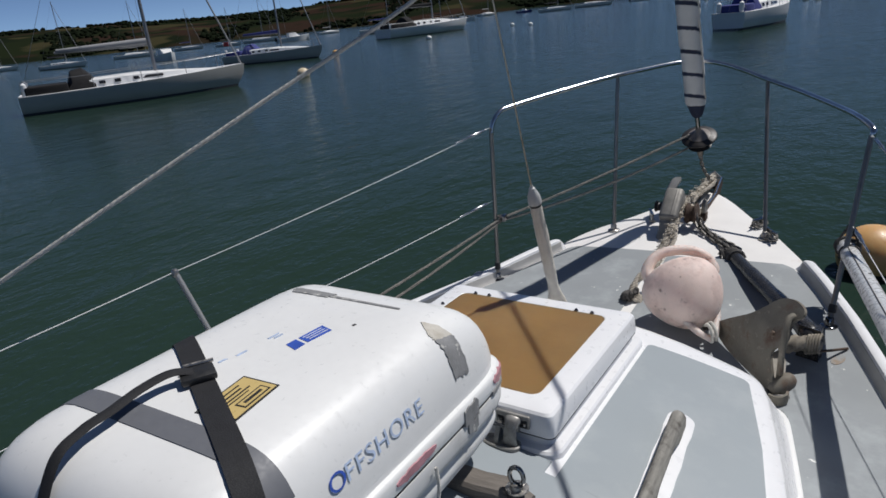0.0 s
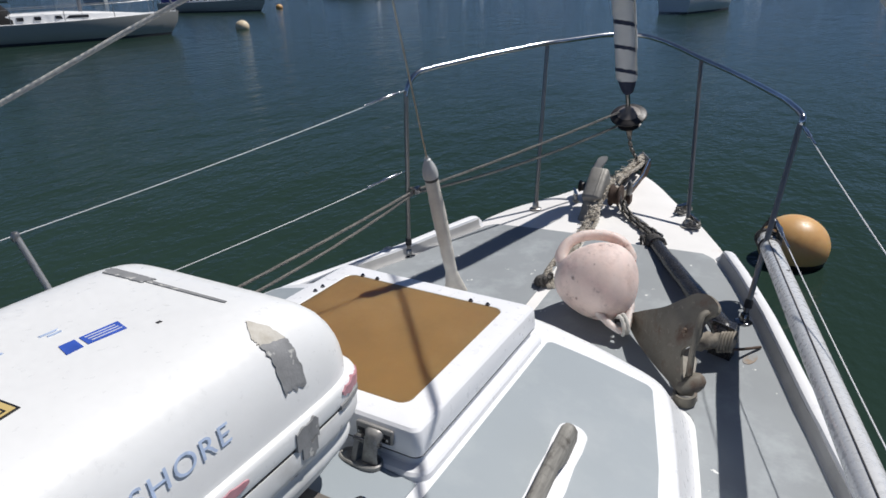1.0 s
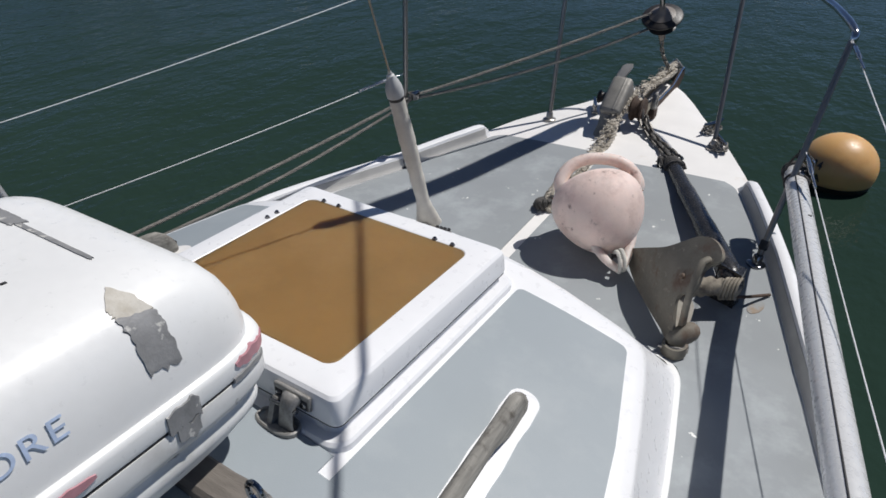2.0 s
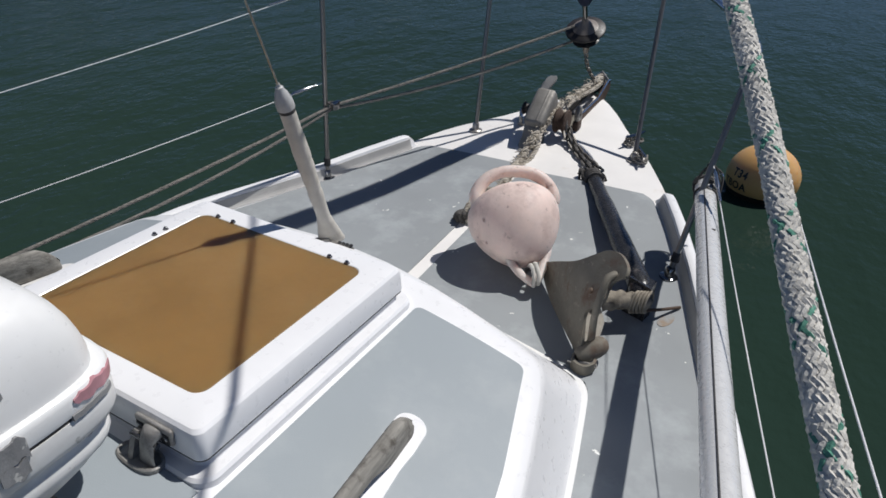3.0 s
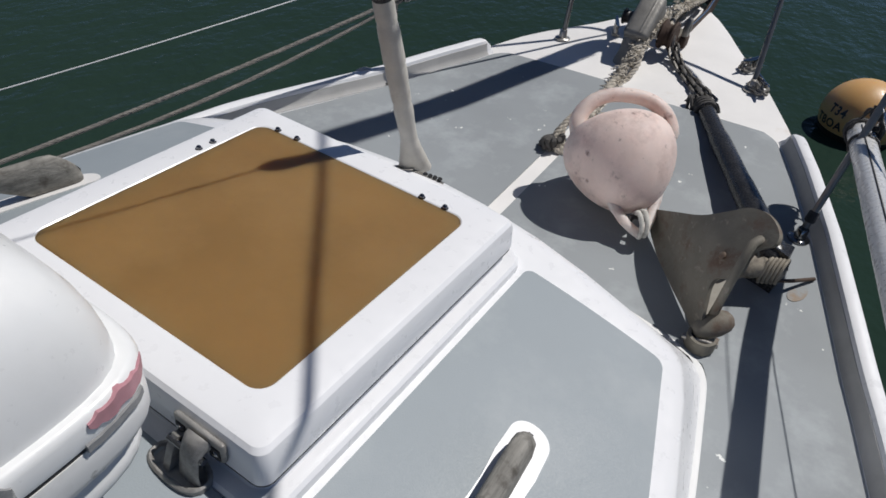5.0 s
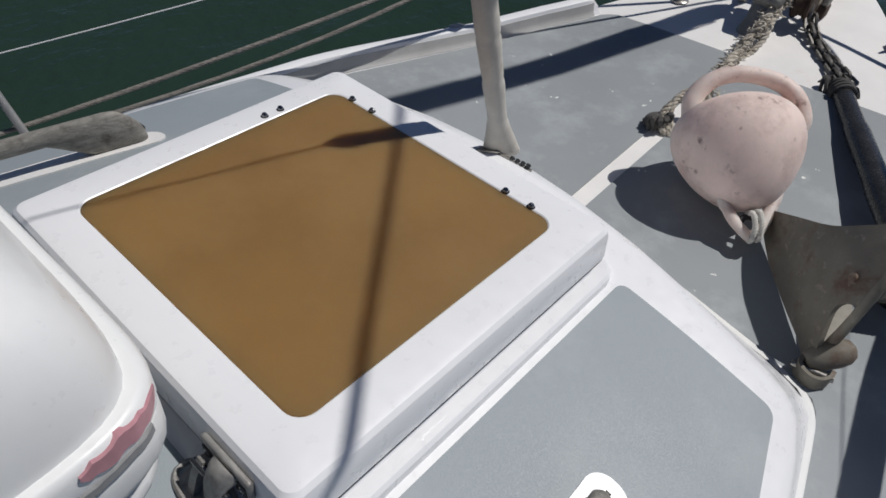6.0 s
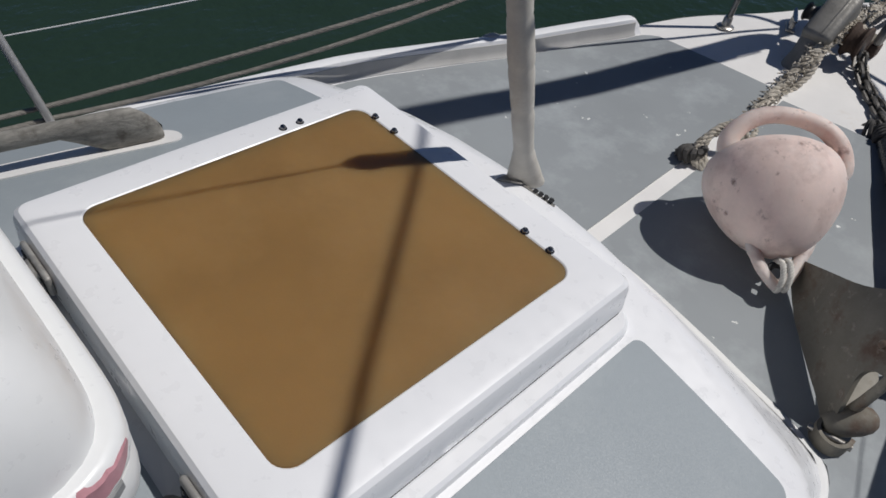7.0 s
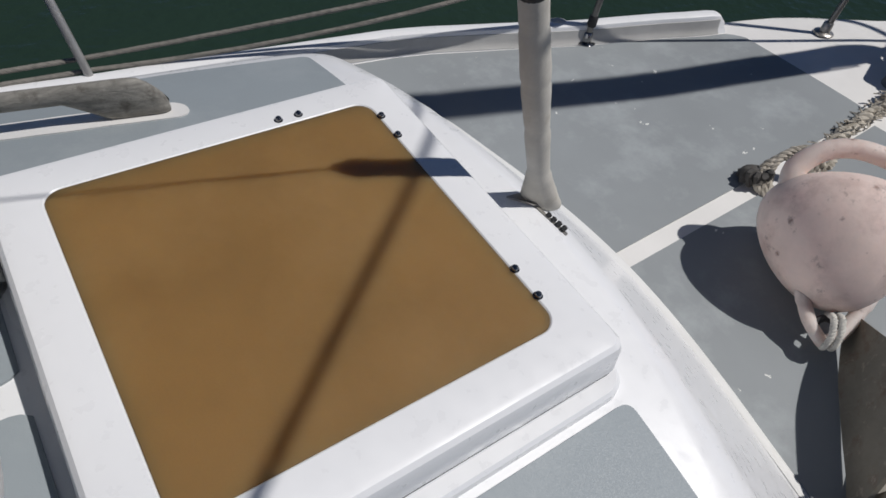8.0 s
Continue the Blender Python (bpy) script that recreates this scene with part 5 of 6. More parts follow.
def mooring_cleat(x, y, turn, label, ropes=True):
    z = deck_z(x, y)
    c = thing("mooring_cleat", (x, y, z), label, "cleat", "bow cleats")
    m = Matrix.Translation((x, y, z)) @ Matrix.Rotation(radians(turn), 4, "Z")
    part("cleat_base", block((0.035, 0.085, 0.012), bevel=0.004, m=m @ Matrix.Translation((0, 0, 0.006))), DULLSTEEL, c)
    for dy in (-0.022, 0.022):
        part("cleat_leg", tube([m @ Vector((0, dy, 0.008)), m @ Vector((0, dy, 0.045))], [0.011, 0.008], 10), DULLSTEEL, c)
    part("cleat_horns", tube([m @ Vector(p) for p in ((0, -0.075, 0.056), (0, -0.05, 0.050), (0, 0, 0.047), (0, 0.05, 0.050), (0, 0.075, 0.056))], [0.004, 0.008, 0.010, 0.008, 0.004], 10), STEEL, c)
    if ropes:
        bm = bmesh.new()
        for k in range(5):
            a = 0.9 * k
            tube(smooth_path([m @ Vector((0.03 * math.cos(a), 0.055 * math.sin(a), 0.02 + 0.006 * k)), m @ Vector((0.04 * math.cos(a + 1.4), 0.06 * math.sin(a + 1.4), 0.012)), m @ Vector((0.035 * math.cos(a + 2.8), 0.055 * math.sin(a + 2.8), 0.028))], 5), 0.006, 6, bm)
        tagged(part("cord", bm, GREYLINE, c, "tangle of grey cord"), kind="stuff")


def fairlead():
    f = thing("fairlead", (-0.885, 1.345, -0.40), "grey cast fairlead on the toe rail", "fairlead")
    rings = []
    for t in span(0, 1, 10):
        k = math.sin(math.pi * (0.12 + 0.76 * t))
        o = Vector((-0.900 + 0.075 * t * 0.5, 1.28 + 0.13 * t, -0.468))
        rings.append([o + Vector((0.03 * math.cos(a) + 0.028, 0, 0.034 * k + (0.040 * k) * math.sin(a) * (0.9 if math.sin(a) > 0 else 0.75))) for a in [2 * math.pi * j / 14 for j in range(14)]])
    part("body", loft(rings), CAPGREY, f, angle=60)
    part("lip", tube(smooth_path([(-0.872, 1.295, -0.430), (-0.864, 1.33, -0.416), (-0.854, 1.365, -0.418), (-0.846, 1.395, -0.436)], 5), 0.009, 10), CAPGREY, f)


# ---- pulpit, stanchions and guard wires ----
def pulpit():
    p = thing("pulpit", (0, 2.2, -0.34), "polished stainless steel tubular pulpit", "pulpit")
    star = [(0.882, 1.645, 0.318), (0.884, 1.660, 0.358), (0.830, 1.800, 0.382), (0.747, 2.020, 0.391), (0.541, 2.420, 0.419), (0.348, 2.620, 0.463), (0.211, 2.700, 0.508), (0.078, 2.740, 0.547), (-0.058, 2.740, 0.569)]
    port = [(-0.793, 1.455, 0.345), (-0.785, 1.475, 0.405), (-0.770, 1.525, 0.447), (-0.737, 1.60, 0.463), (-0.645, 1.775, 0.488), (-0.550, 1.948, 0.511), (-0.454, 2.123, 0.532), (-0.382, 2.250, 0.546), (-0.298, 2.420, 0.555), (-0.181, 2.620, 0.568)]
    rail = smooth_path(star + port[::-1], 7)
    part("top_rail", tube(rail, 0.0125, 16), RAILSTEEL, p, angle=60)
    for s in (1, -1):
        aft = ((0.819, 1.374), (0.882, 1.645)) if s > 0 else ((-0.781, 1.425), (-0.793, 1.455))
        fore = ((0.452, 2.18), (0.348, 2.620)) if s > 0 else ((-0.373, 2.15), (-0.393, 2.26))
        for (x0, y0), (x1, y1), top in ((*aft, 0.33 if s > 0 else 0.37), (*fore, 0.463 if s > 0 else 0.530)):
            z = deck_z(x0, y0)
            leg = part("leg", tube([(x0, y0, z + 0.008), (x1, y1, top)], 0.0108, 12), LEGSTEEL, p, angle=60)
            part("foot", lathe([(0.034, 0), (0.034, 0.006), (0.030, 0.009), (0.018, 0.011), (0.0165, 0.04), (0.014, 0.043)], Matrix.Translation((x0, y0, z)) @ Matrix.Rotation(0.04 * s, 4, "Y"), 20), STEEL if top < 0.4 else DULLSTEEL, leg)
            if top < 0.4:
                part("collar", tube([Vector((x0, y0, z)).lerp(Vector((x1, y1, top)), k) for k in (0.075, 0.08, 0.115, 0.12)], [0.0135, 0.0158, 0.0158, 0.0135], 12), SEAM, leg, "dark collar")


def stanchion(x, y, lean_x, lean_y, h=0.61):
    z = deck_z(x, y)
    st = thing("stanchion", (x, y, z), "slim stainless steel guardrail stanchion", "stanchion", "guardrail stanchions")
    top = Vector((x + lean_x, y + lean_y, z + h))
    part("post", tube([(x, y, z), top], 0.0115, 12), POSTSTEEL, st, angle=60)
    part("cap", lathe([(0.0135, -0.02), (0.0145, -0.012), (0.0145, 0.004), (0.010, 0.011), (0.0002, 0.013)], Matrix.Translation(top), 14), DULLSTEEL, st)
    part("base", lathe([(0.036, 0), (0.036, 0.006), (0.02, 0.012), (0.017, 0.05), (0.0125, 0.052)], Matrix.Translation((x, y, z)), 18), DULLSTEEL, st)
    return top


def guard_wire(points, label, screw):
    g = thing("guard_wire", points[0], label, "guard wire", "guard wires")
    pts = [Vector(q) for q in points]
    line = []
    for a, b in zip(pts, pts[1:]):
        line += [a.lerp(b, k / 8) - Vector((0, 0, 0.012 * 4 * (k / 8) * (1 - k / 8))) for k in range(8)]
    part("wire", tube(line + [pts[-1]], 0.0019, 8), WIRE, g)
    if screw:
        d = (pts[1] - pts[0]).normalized()
        part("rigging_screw", tube([pts[0] + d * t for t in (0.03, 0.05, 0.06, 0.15, 0.16, 0.24)], [0.003, 0.004, 0.0075, 0.0075, 0.004, 0.004], 10), RAILSTEEL, g, "bright rigging screw")


def guardrails():
    port2, star2 = stanchion(-1.165, -0.045, -0.182, -0.095, 0.59), stanchion(1.325, -0.07, 0.035, -0.07)
    port3, star3 = stanchion(-1.34, -1.9, -0.14, 0.0, 0.50), stanchion(1.46, -1.9, 0.02, 0.0, 0.50)
    for s, a, b in ((-1, port2, port3), (1, star2, star3)):
        end = Vector((s * 1.42, -4.2, 0.1))
        top = Vector((0.884, 1.64, 0.335)) if s > 0 else Vector((-0.797, 1.45, 0.372))
        guard_wire((top, a, b, end), "upper guard wire with a rigging screw", True)
        mid = Vector((0.856, 1.52, -0.020)) if s > 0 else Vector((-0.792, 1.435, -0.016))
        guard_wire((mid, a - Vector((0, 0, 0.34)), b - Vector((0, 0, 0.30)), end - Vector((0, 0, 0.29))), "lower guard wire with a rigging screw", True)


def furling_lines():
    knot = Vector((-0.757, 1.45, -0.117))
    for i, (dz, aft) in enumerate(((0.0, (-1.222, -0.06, -0.428)), (-0.012, (-1.205, -0.03, -0.446)))):
        ln = thing("furling_line", knot, "grey weathered furling line led along the guardrail", "rope", "furling lines")
        start = Vector((-0.05, 2.55, 0.155 - 0.065 * i))
        fwd = [start.lerp(knot, k / 12) - Vector((0, 0, (0.02 if i == 0 else 0.065) * 4 * (k / 12) * (1 - k / 12) * 0.5)) for k in range(13)]
        back = [knot.lerp(Vector(aft), k / 12) - Vector((0, 0, (0.015 + 0.035 * i) * 4 * (k / 12) * (1 - k / 12))) for k in range(1, 13)]
        back += [Vector(aft).lerp(Vector((-1.36, -2.2, -0.42)), k / 6) for k in range(1, 7)]
        part("line", laid_rope([p + Vector((0, 0, dz)) for p in fwd + back], 0.0068, 0.024, 4, 5), GREYLINE, ln)
        if i == 0:
            part("lead_block", block((0.022, 0.05, 0.04), bevel=0.008, m=Matrix.Translation(knot + Vector((0.012, 0.012, 0.002)))), STEEL, ln, "small steel lead block")
            part("lead_tie", tube([knot + Vector((0.018 * math.cos(w), 0.018 * math.sin(w) , 0.012)) for w in [2 * math.pi * k / 12 for k in range(12)]], 0.005, 6, closed=True), DARKROPE, ln)


# ---- furled headsail ----
def stay_at(z):
    return Vector((0.0, 2.575 - 0.535 * (z - 0.15), z))


def headsail():
    f = thing("furled_headsail", stay_at(0.12), "roller-furled white headsail with navy spiral stripes", "sail")
    path = frames_along([stay_at(z) for z in span(0.275, 1.9, 440) + span(1.93, 6.0, 130)])
    rings, turns = [], []
    for i, (p, a, b) in enumerate(path):
        z = p.z
        r = 0.018 + 0.036 * min(1, (z - 0.275) / 0.10) ** 0.6 if z < 0.40 else 0.054 + 0.006 * min(1.0, (z - 0.4) / 1.2) + 0.002 * noise.noise(Vector((z * 9, 0, 0)))
        row = []
        for k in range(32):
            w = 2 * math.pi * k / 32
            step = ((w / (2 * math.pi) - z / 0.34) % 1)
            row.append(p + (a * math.cos(w) + b * math.sin(w)) * (r + 0.006 * step))
        rings.append(row)
    bm = loft(rings)
    bm.faces.ensure_lookup_table()
    for fc in bm.faces:
        if len(fc.verts) == 4:
            c = fc.calc_center_median()
            d = c - stay_at(c.z)
            w = math.atan2(d.y, d.x) / (2 * math.pi)
            if ((c.z + 0.012 * math.sin(2 * math.pi * w)) / 0.125 + w * 0.35) % 1 < 0.17 or c.z < 0.345:
                fc.material_index = 1
    part("rolled_cloth", bm, [SAIL, NAVY], f, angle=50)
    part("foil", tube([stay_at(0.17), stay_at(0.42)], 0.013, 12), STEEL, f)
    part("bolt_rope", tube([stay_at(z) + Vector((0.059, -0.019, 0)) for z in span(0.39, 6, 40)], 0.004, 6), SHEET, f)
    m = aim(stay_at(0.115), stay_at(0.3))
    part("drum", lathe([(0.02, -0.040), (0.062, -0.038), (0.070, -0.032), (0.060, -0.026), (0.036, -0.020), (0.034, 0.012), (0.094, 0.018), (0.102, 0.023), (0.102, 0.030), (0.096, 0.035), (0.066, 0.040), (0.03, 0.056), (0.018, 0.075)], m, 28), [DRUM], f, "dark worn furling drum")
    part("drum_top", lathe([(0.066, 0.0425), (0.034, 0.060), (0.018, 0.077), (0.014, 0.1)], m, 24), DRUMTOP, f)
    part("tack_swivel", lathe([(0.010, -0.12), (0.016, -0.11), (0.020, -0.075), (0.034, -0.055), (0.034, -0.030)], m, 16), DRUMTOP, f)
    chain("tack_chain", [stay_at(0.0), stay_at(-0.08) + Vector((0.01, 0, 0)), Vector((0.05, 2.80, -0.2))], "short dark chain from the furling drum to the stemhead", 0.9)


def braid(pts, r, name, base, label, steps=0.0030, fleck=True):
    """A braided rope: strands that cross over and under, two of them green."""
    rope = thing(name, base, label, "rope", "headsail sheets")
    path = frames_along(resample(pts, steps))
    pitch, n = r * 8.5, 12
    for hand in (1, -1):
        for s in range(n):
            line = []
            for i, (p, a, b) in enumerate(path):
                w = hand * 2 * math.pi * (i * steps / pitch) + 2 * math.pi * s / n
                k = r * (0.86 + 0.10 * math.cos(n * w + (0 if hand > 0 else math.pi)))
                line.append(p + k * (math.cos(w) * a + math.sin(w) * b))
            part("strand", tube(line, r * 0.235, 5), FLECK if fleck and s == (2 if hand < 0 else 7) else SHEET, rope)
    part("core", tube([p for p, _, _ in path], r * 0.84, 8), SHEET, rope)
    return rope


def sheets():
    clew = stay_at(1.78) + Vector((0.0, -0.14, 0))
    right = smooth_path([clew, (0.352, 1.037, 1.535), (0.667, 0.347, 1.163), (0.993, -0.334, 0.788), (1.103, -0.579, 0.651), (1.285, -0.97, 0.42), (1.46, -1.45, 0.08), (1.54, -2.2, -0.42)], 16)
    braid(right, 0.0068, "headsail_sheet", clew, "white braided sheet flecked with green, led aft to starboard")
    left = smooth_path([clew, (-0.432, 0.60, 1.086), (-0.871, 0.0, 0.694), (-1.237, -0.50, 0.376), (-1.54, -1.0, 0.07), (-1.58, -2.2, -0.42)], 14)
    braid(left, 0.0068, "headsail_sheet", clew, "weathered white braided sheet led aft to port", 0.006, False)


# ---- spar lashed to the starboard rail ----
def lashed_pole():
    tip, d = Vector((0.836, 1.62, -0.139)), Vector((0.257, -1.32, 0.042)).normalized()
    end = tip + d * 4.2
    p = thing("lashed_pole", tip, "pale grey alloy tube lashed along the starboard guardrail", "pole")
    part("tube", tube([tip, tip + d * 0.004, tip + d * 0.01, end], [0.030, 0.0345, 0.0355, 0.0355], 24), ALLOY, p, angle=60)
    part("end_plug", tube([tip - d * 0.016, tip - d * 0.004, tip + d * 0.002], [0.012, 0.026, 0.028], 16), SEAM, p)
    part("track", tube([tip + d * 0.05 + Vector((-0.012, 0, 0.0335)), end + Vector((-0.012, 0, 0.0335))], 0.0022, 6), SEAM, p, "dark seam along the tube")
    # cord wound round the tip and the pulpit's leg, and a second lashing behind it
    for t0, n, r in ((0.004, 4, 0.040), (0.115, 2, 0.038)):
        for k in range(n):
            m = aim(tip + d * (t0 + 0.010 * k), end)
            ring = [m @ Vector((r * math.cos(w), r * math.sin(w), 0.008 * math.sin(w + k))) for w in [2 * math.pi * j / 18 for j in range(18)]]
            part("lashing_turn", tube(ring, 0.0042, 6, closed=True), DARKROPE, p)
    rng = random.Random(3)
    leg = Vector((0.852, 1.510, -0.06))
    bundle = bmesh.new()
    for k in range(9):      # turns that take in the leg
        a, b = tip + d * rng.uniform(0.02, 0.10), leg + Vector((0.0, 0.0, rng.uniform(-0.035, 0.045)))
        o = Vector((rng.choice((-1, 1)) * rng.uniform(0.030, 0.040), 0, rng.uniform(-0.012, 0.030)))
        tube(smooth_path([a + o, a.lerp(b, 0.55) + o * 0.95, b + Vector((o.x * 0.35, 0.018, 0)), b + Vector((-o.x * 0.4, 0.012, 0.006))], 5), 0.0046, 6, bundle)
    tagged(part("leg_lashing", bundle, DARKROPE, p, "dark cord round the leg"), kind="stuff")
    for ends in (((0.014, 0.020, 0.044), (0.026, 0.016, 0.062), (0.052, 0.004, 0.048), (0.060, -0.020, 0.006), (0.058, -0.050, -0.050)), ((0.020, 0.010, 0.042), (0.044, 0.000, 0.040), (0.050, -0.024, 0.006), (0.040, -0.040, -0.030)),
                 ((-0.008, 0.016, 0.044), (-0.002, 0.020, 0.062), (0.014, 0.010, 0.068))):
        part("cord_end", tube(smooth_path([tip + Vector(q) for q in ends], 5), 0.0040, 6), DARKROPE, p, "loose end of dark cord")
    part("snap_hook", tube([tip + Vector((0.048 + 0.008 * math.cos(w), 0.002, 0.036 + 0.017 * math.sin(w))) for w in [2 * math.pi * k / 14 for k in range(14)]], 0.0036, 8, closed=True), RAILSTEEL, p, "bright snap hook")
    part("buckle", block((0.016, 0.030, 0.014), bevel=0.004, m=Matrix.Translation(tip + d * 0.120 + Vector((0.010, 0, 0.039)))), STEEL, p, "steel buckle on the lashing")
    part("rivet", block((0.012, 0.010, 0.004), bevel=0.0015, m=Matrix.Translation(tip + d * 0.47 + Vector((0.010, 0, 0.0335)))), SEAM, p)
    ln = thing("tie_line", tip, "thin grey line slack along the pole", "rope")
    pts = smooth_path([tip + Vector((0.042, -0.03, 0.035)), tip + Vector((0.060, -0.14, -0.01)), tip + Vector((0.130, -0.65, 0.02)), tip + Vector((0.27, -1.45, 0.05)), tip + Vector((0.44, -2.45, 0.1))], 8)
    part("line", tube(pts, 0.0035, 6), GREYLINE, ln)


# ---- mooring buoy afloat ----
def mooring_buoy():
    c = Vector((0.96, 4.66, WATER + 0.13))
    b = thing("mooring_buoy", c, "orange floating mooring buoy with black lettering and weedy waterline", "mooring buoy", frame_of=Matrix())
    R = 0.275
    prof = [(R * math.cos(radians(a)), R * 0.94 * math.sin(radians(a))) for a in span(-90, 90, 24)]
    part("float", lathe(prof, Matrix.Translation(c), 40), ORANGE, b, angle=70)
    band = [((R + 0.003) * math.cos(radians(a)), (R + 0.003) * 0.94 * math.sin(radians(a))) for a in span(-60, -19, 10)]
    part("weed_band", lathe(band, Matrix.Translation(c), 40), WEED, b, "dark weedy waterline")
    # painted mooring letters wrapped round the float
    def wrapped(az0, z0):
        def place(x, y):
            z = z0 + y * 0.9
            rr = R * math.sqrt(max(0.01, 1 - (z / (0.94 * R)) ** 2)) + 0.003
            a = radians(az0) + x * 0.86 / R
            return c + Vector((rr * math.cos(a), rr * math.sin(a), z))
        return place
    lettering("T34", 0.092, wrapped(-140, 0.045), INK, b, "letters", 0.0028)
    lettering("TBOA", 0.092, wrapped(-156, -0.050), INK, b, "letters", 0.0028)


def small_buoy(x, y, r, material, label):
    c = Vector((x, y, WATER + r * 0.35))
    m = Matrix.Translation(c)
    b = thing("mooring_buoy", c, label, "mooring buoy", "far mooring buoys", frame_of=Matrix())
    part("float", lathe([(r * math.cos(radians(a)), r * 0.92 * math.sin(radians(a))) for a in span(-90, 90, 14)], m, 20), material, b, angle=70)
    part("ring", tube([c + Vector((0.12 * r * math.cos(w), 0, r * 0.97 + 0.12 * r * math.sin(w))) for w in [2 * math.pi * k / 10 for k in range(10)]], 0.03 * r, 6, closed=True), FARSPAR, b)


# ---- other boats on their moorings ----
def yacht(x, y, heading, L, label, hull=None, canopy=None, boom=None, mast=True, windows=True, cover=None, flag=False, detail=True, tall=1.0):
    """heading: degrees of the bow from +x, anticlockwise. Built along its own x, bow to +x."""
    hull, canopy, cover = hull or FARHULL, canopy or FARDARK, cover or FARCOVER
    M = Matrix.Translation((x, y, WATER)) @ Matrix.Rotation(radians(heading), 4, "Z")
    yt = thing("sailing_yacht", (0, 0, 0), label, "yacht", "moored yachts", frame_of=M)
    W, fb = L * 0.155, L * 0.088 * tall
    sec = lambda t: (W * (1 - abs(max(0, (t - 0.42) / 0.58)) ** 2.1) * (0.80 + 0.20 * min(1, t / 0.35)) + 0.01, fb * (0.92 + 0.28 * t * t))
    rings = []
    for t in span(0, 1, 16):
        w, h = sec(t)
        px = (t - 0.5) * L
        cut = L * 0.05 * t ** 3
        rings.append([(px, w, h), (px - 0.2 * cut, w * 0.98, h * 0.55), (px - cut, w * 0.86, 0.03), (px - cut * 1.5, w * 0.5, -0.25), (px - cut * 1.5, -w * 0.5, -0.25), (px - cut, -w * 0.86, 0.03), (px - 0.2 * cut, -w * 0.98, h * 0.55), (px, -w, h)])
    part("hull", loft(rings), hull, yt, angle=50)
    strip = []
    for t in span(0, 1, 16):
        w, h = sec(t)
        px, cut = (t - 0.5) * L, L * 0.05 * t ** 3
        strip.append([(px - cut, w * 0.88 + 0.01, -0.05), (px - cut * 0.93, w * 0.885 + 0.012, 0.11), (px - cut * 0.93, -w * 0.885 - 0.012, 0.11), (px - cut, -w * 0.88 - 0.01, -0.05)])
    part("boot_top", loft(strip), ANTIFOUL, yt, "dark boot top")
    part("deck", loft([[((t - 0.5) * L, s * sec(t)[0] * 0.985, sec(t)[1] + 0.02) for s in (1, 0.5, -0.5, -1)] + [((t - 0.5) * L, s * sec(t)[0] * 0.985, sec(t)[1] - 0.03) for s in (-1, 1)] for t in span(0, 0.985, 14)]), FARDECK, yt)
    cab = []
    for t, k in ((0.27, 0.9), (0.29, 1.0), (0.5, 0.95), (0.66, 0.62), (0.80, 0.22), (0.86, 0.05)):
        w, h = sec(t)
        w, top = w * (0.66 if t < 0.6 else 0.55), fb * 0.46 * k
        px = (t - 0.5) * L
        cab.append([(px, w, h), (px, w * 0.93, h + top * 0.8), (px, w * 0.75, h + top), (px, -w * 0.75, h + top), (px, -w * 0.93, h + top * 0.8), (px, -w, h)])
    part("cabin", loft(cab), FARDECK, yt)
    if windows:
        for s in (1, -1):
            for t0, t1 in ((0.325, 0.35), (0.39, 0.415), (0.47, 0.60)):
                pts = []
                for t in (t0, t1):
                    w, h = sec(t)
                    w *= 0.66 if t < 0.6 else 0.60
                    k = float(np.interp(t, (0.29, 0.5, 0.66), (1.0, 0.95, 0.62)))
                    pts += [(t, w * 0.985 + 0.015, h + fb * 0.46 * k * 0.30), (t, w * 0.945 + 0.015, h + fb * 0.46 * k * 0.66)]
                r1 = [((t - 0.5) * L, s * a, z) for t, a, z in pts]
                r0 = [(q[0], q[1] * 0.9, q[2]) for q in r1]
                order = (0, 1, 3, 2)
                part("window", loft([[r0[i] for i in order], [r1[i] for i in order]]), FARGLASS, yt)
    if detail:
        hood = []
        for t, k in ((0.20, 0.35), (0.22, 0.95), (0.27, 1.05), (0.31, 0.55)):
            w, h = sec(t)
            px, w, z = (t - 0.5) * L, w * 0.68, fb * 1.0 * k
            hood.append([(px, w * math.cos(a), h + z * math.sin(a)) for a in span(0, math.pi, 8)])
        part("sprayhood", loft(hood), canopy, yt, "canvas sprayhood")
        w, h = sec(0.1)
        part("cockpit_dodger", block((L * 0.17, W * 1.36, fb * 0.42), ((0.115 - 0.5) * L, 0, h + fb * 0.20), fb * 0.08), canopy, yt, "canvas cockpit dodger")
        for s in (1, -1):
            rail = [((t - 0.5) * L, s * sec(t)[0] * 0.95, sec(t)[1] + 0.6) for t in (0.02, 0.1, 0.3, 0.5, 0.7, 0.85, 0.97)]
            part("guard_wire", tube(rail, L * 0.0012, 5), FARSPAR, yt)
            for t in (0.02, 0.3, 0.5, 0.7, 0.88):
                part("stanchion", tube([((t - 0.5) * L, s * sec(t)[0] * 0.95, sec(t)[1]), ((t - 0.5) * L, s * sec(t)[0] * 0.95, sec(t)[1] + 0.62)], L * 0.0015, 5), FARSPAR, yt)
            part("fender", lathe([(0.0, -0.32), (0.12, -0.22), (0.14, 0), (0.12, 0.22), (0.0, 0.32)], Matrix.Translation(((0.03 - 0.5) * L, s * W * 0.55, sec(0.03)[1] + 0.28)), 10), FARDECK, yt)
    mx = (0.58 - 0.5) * L
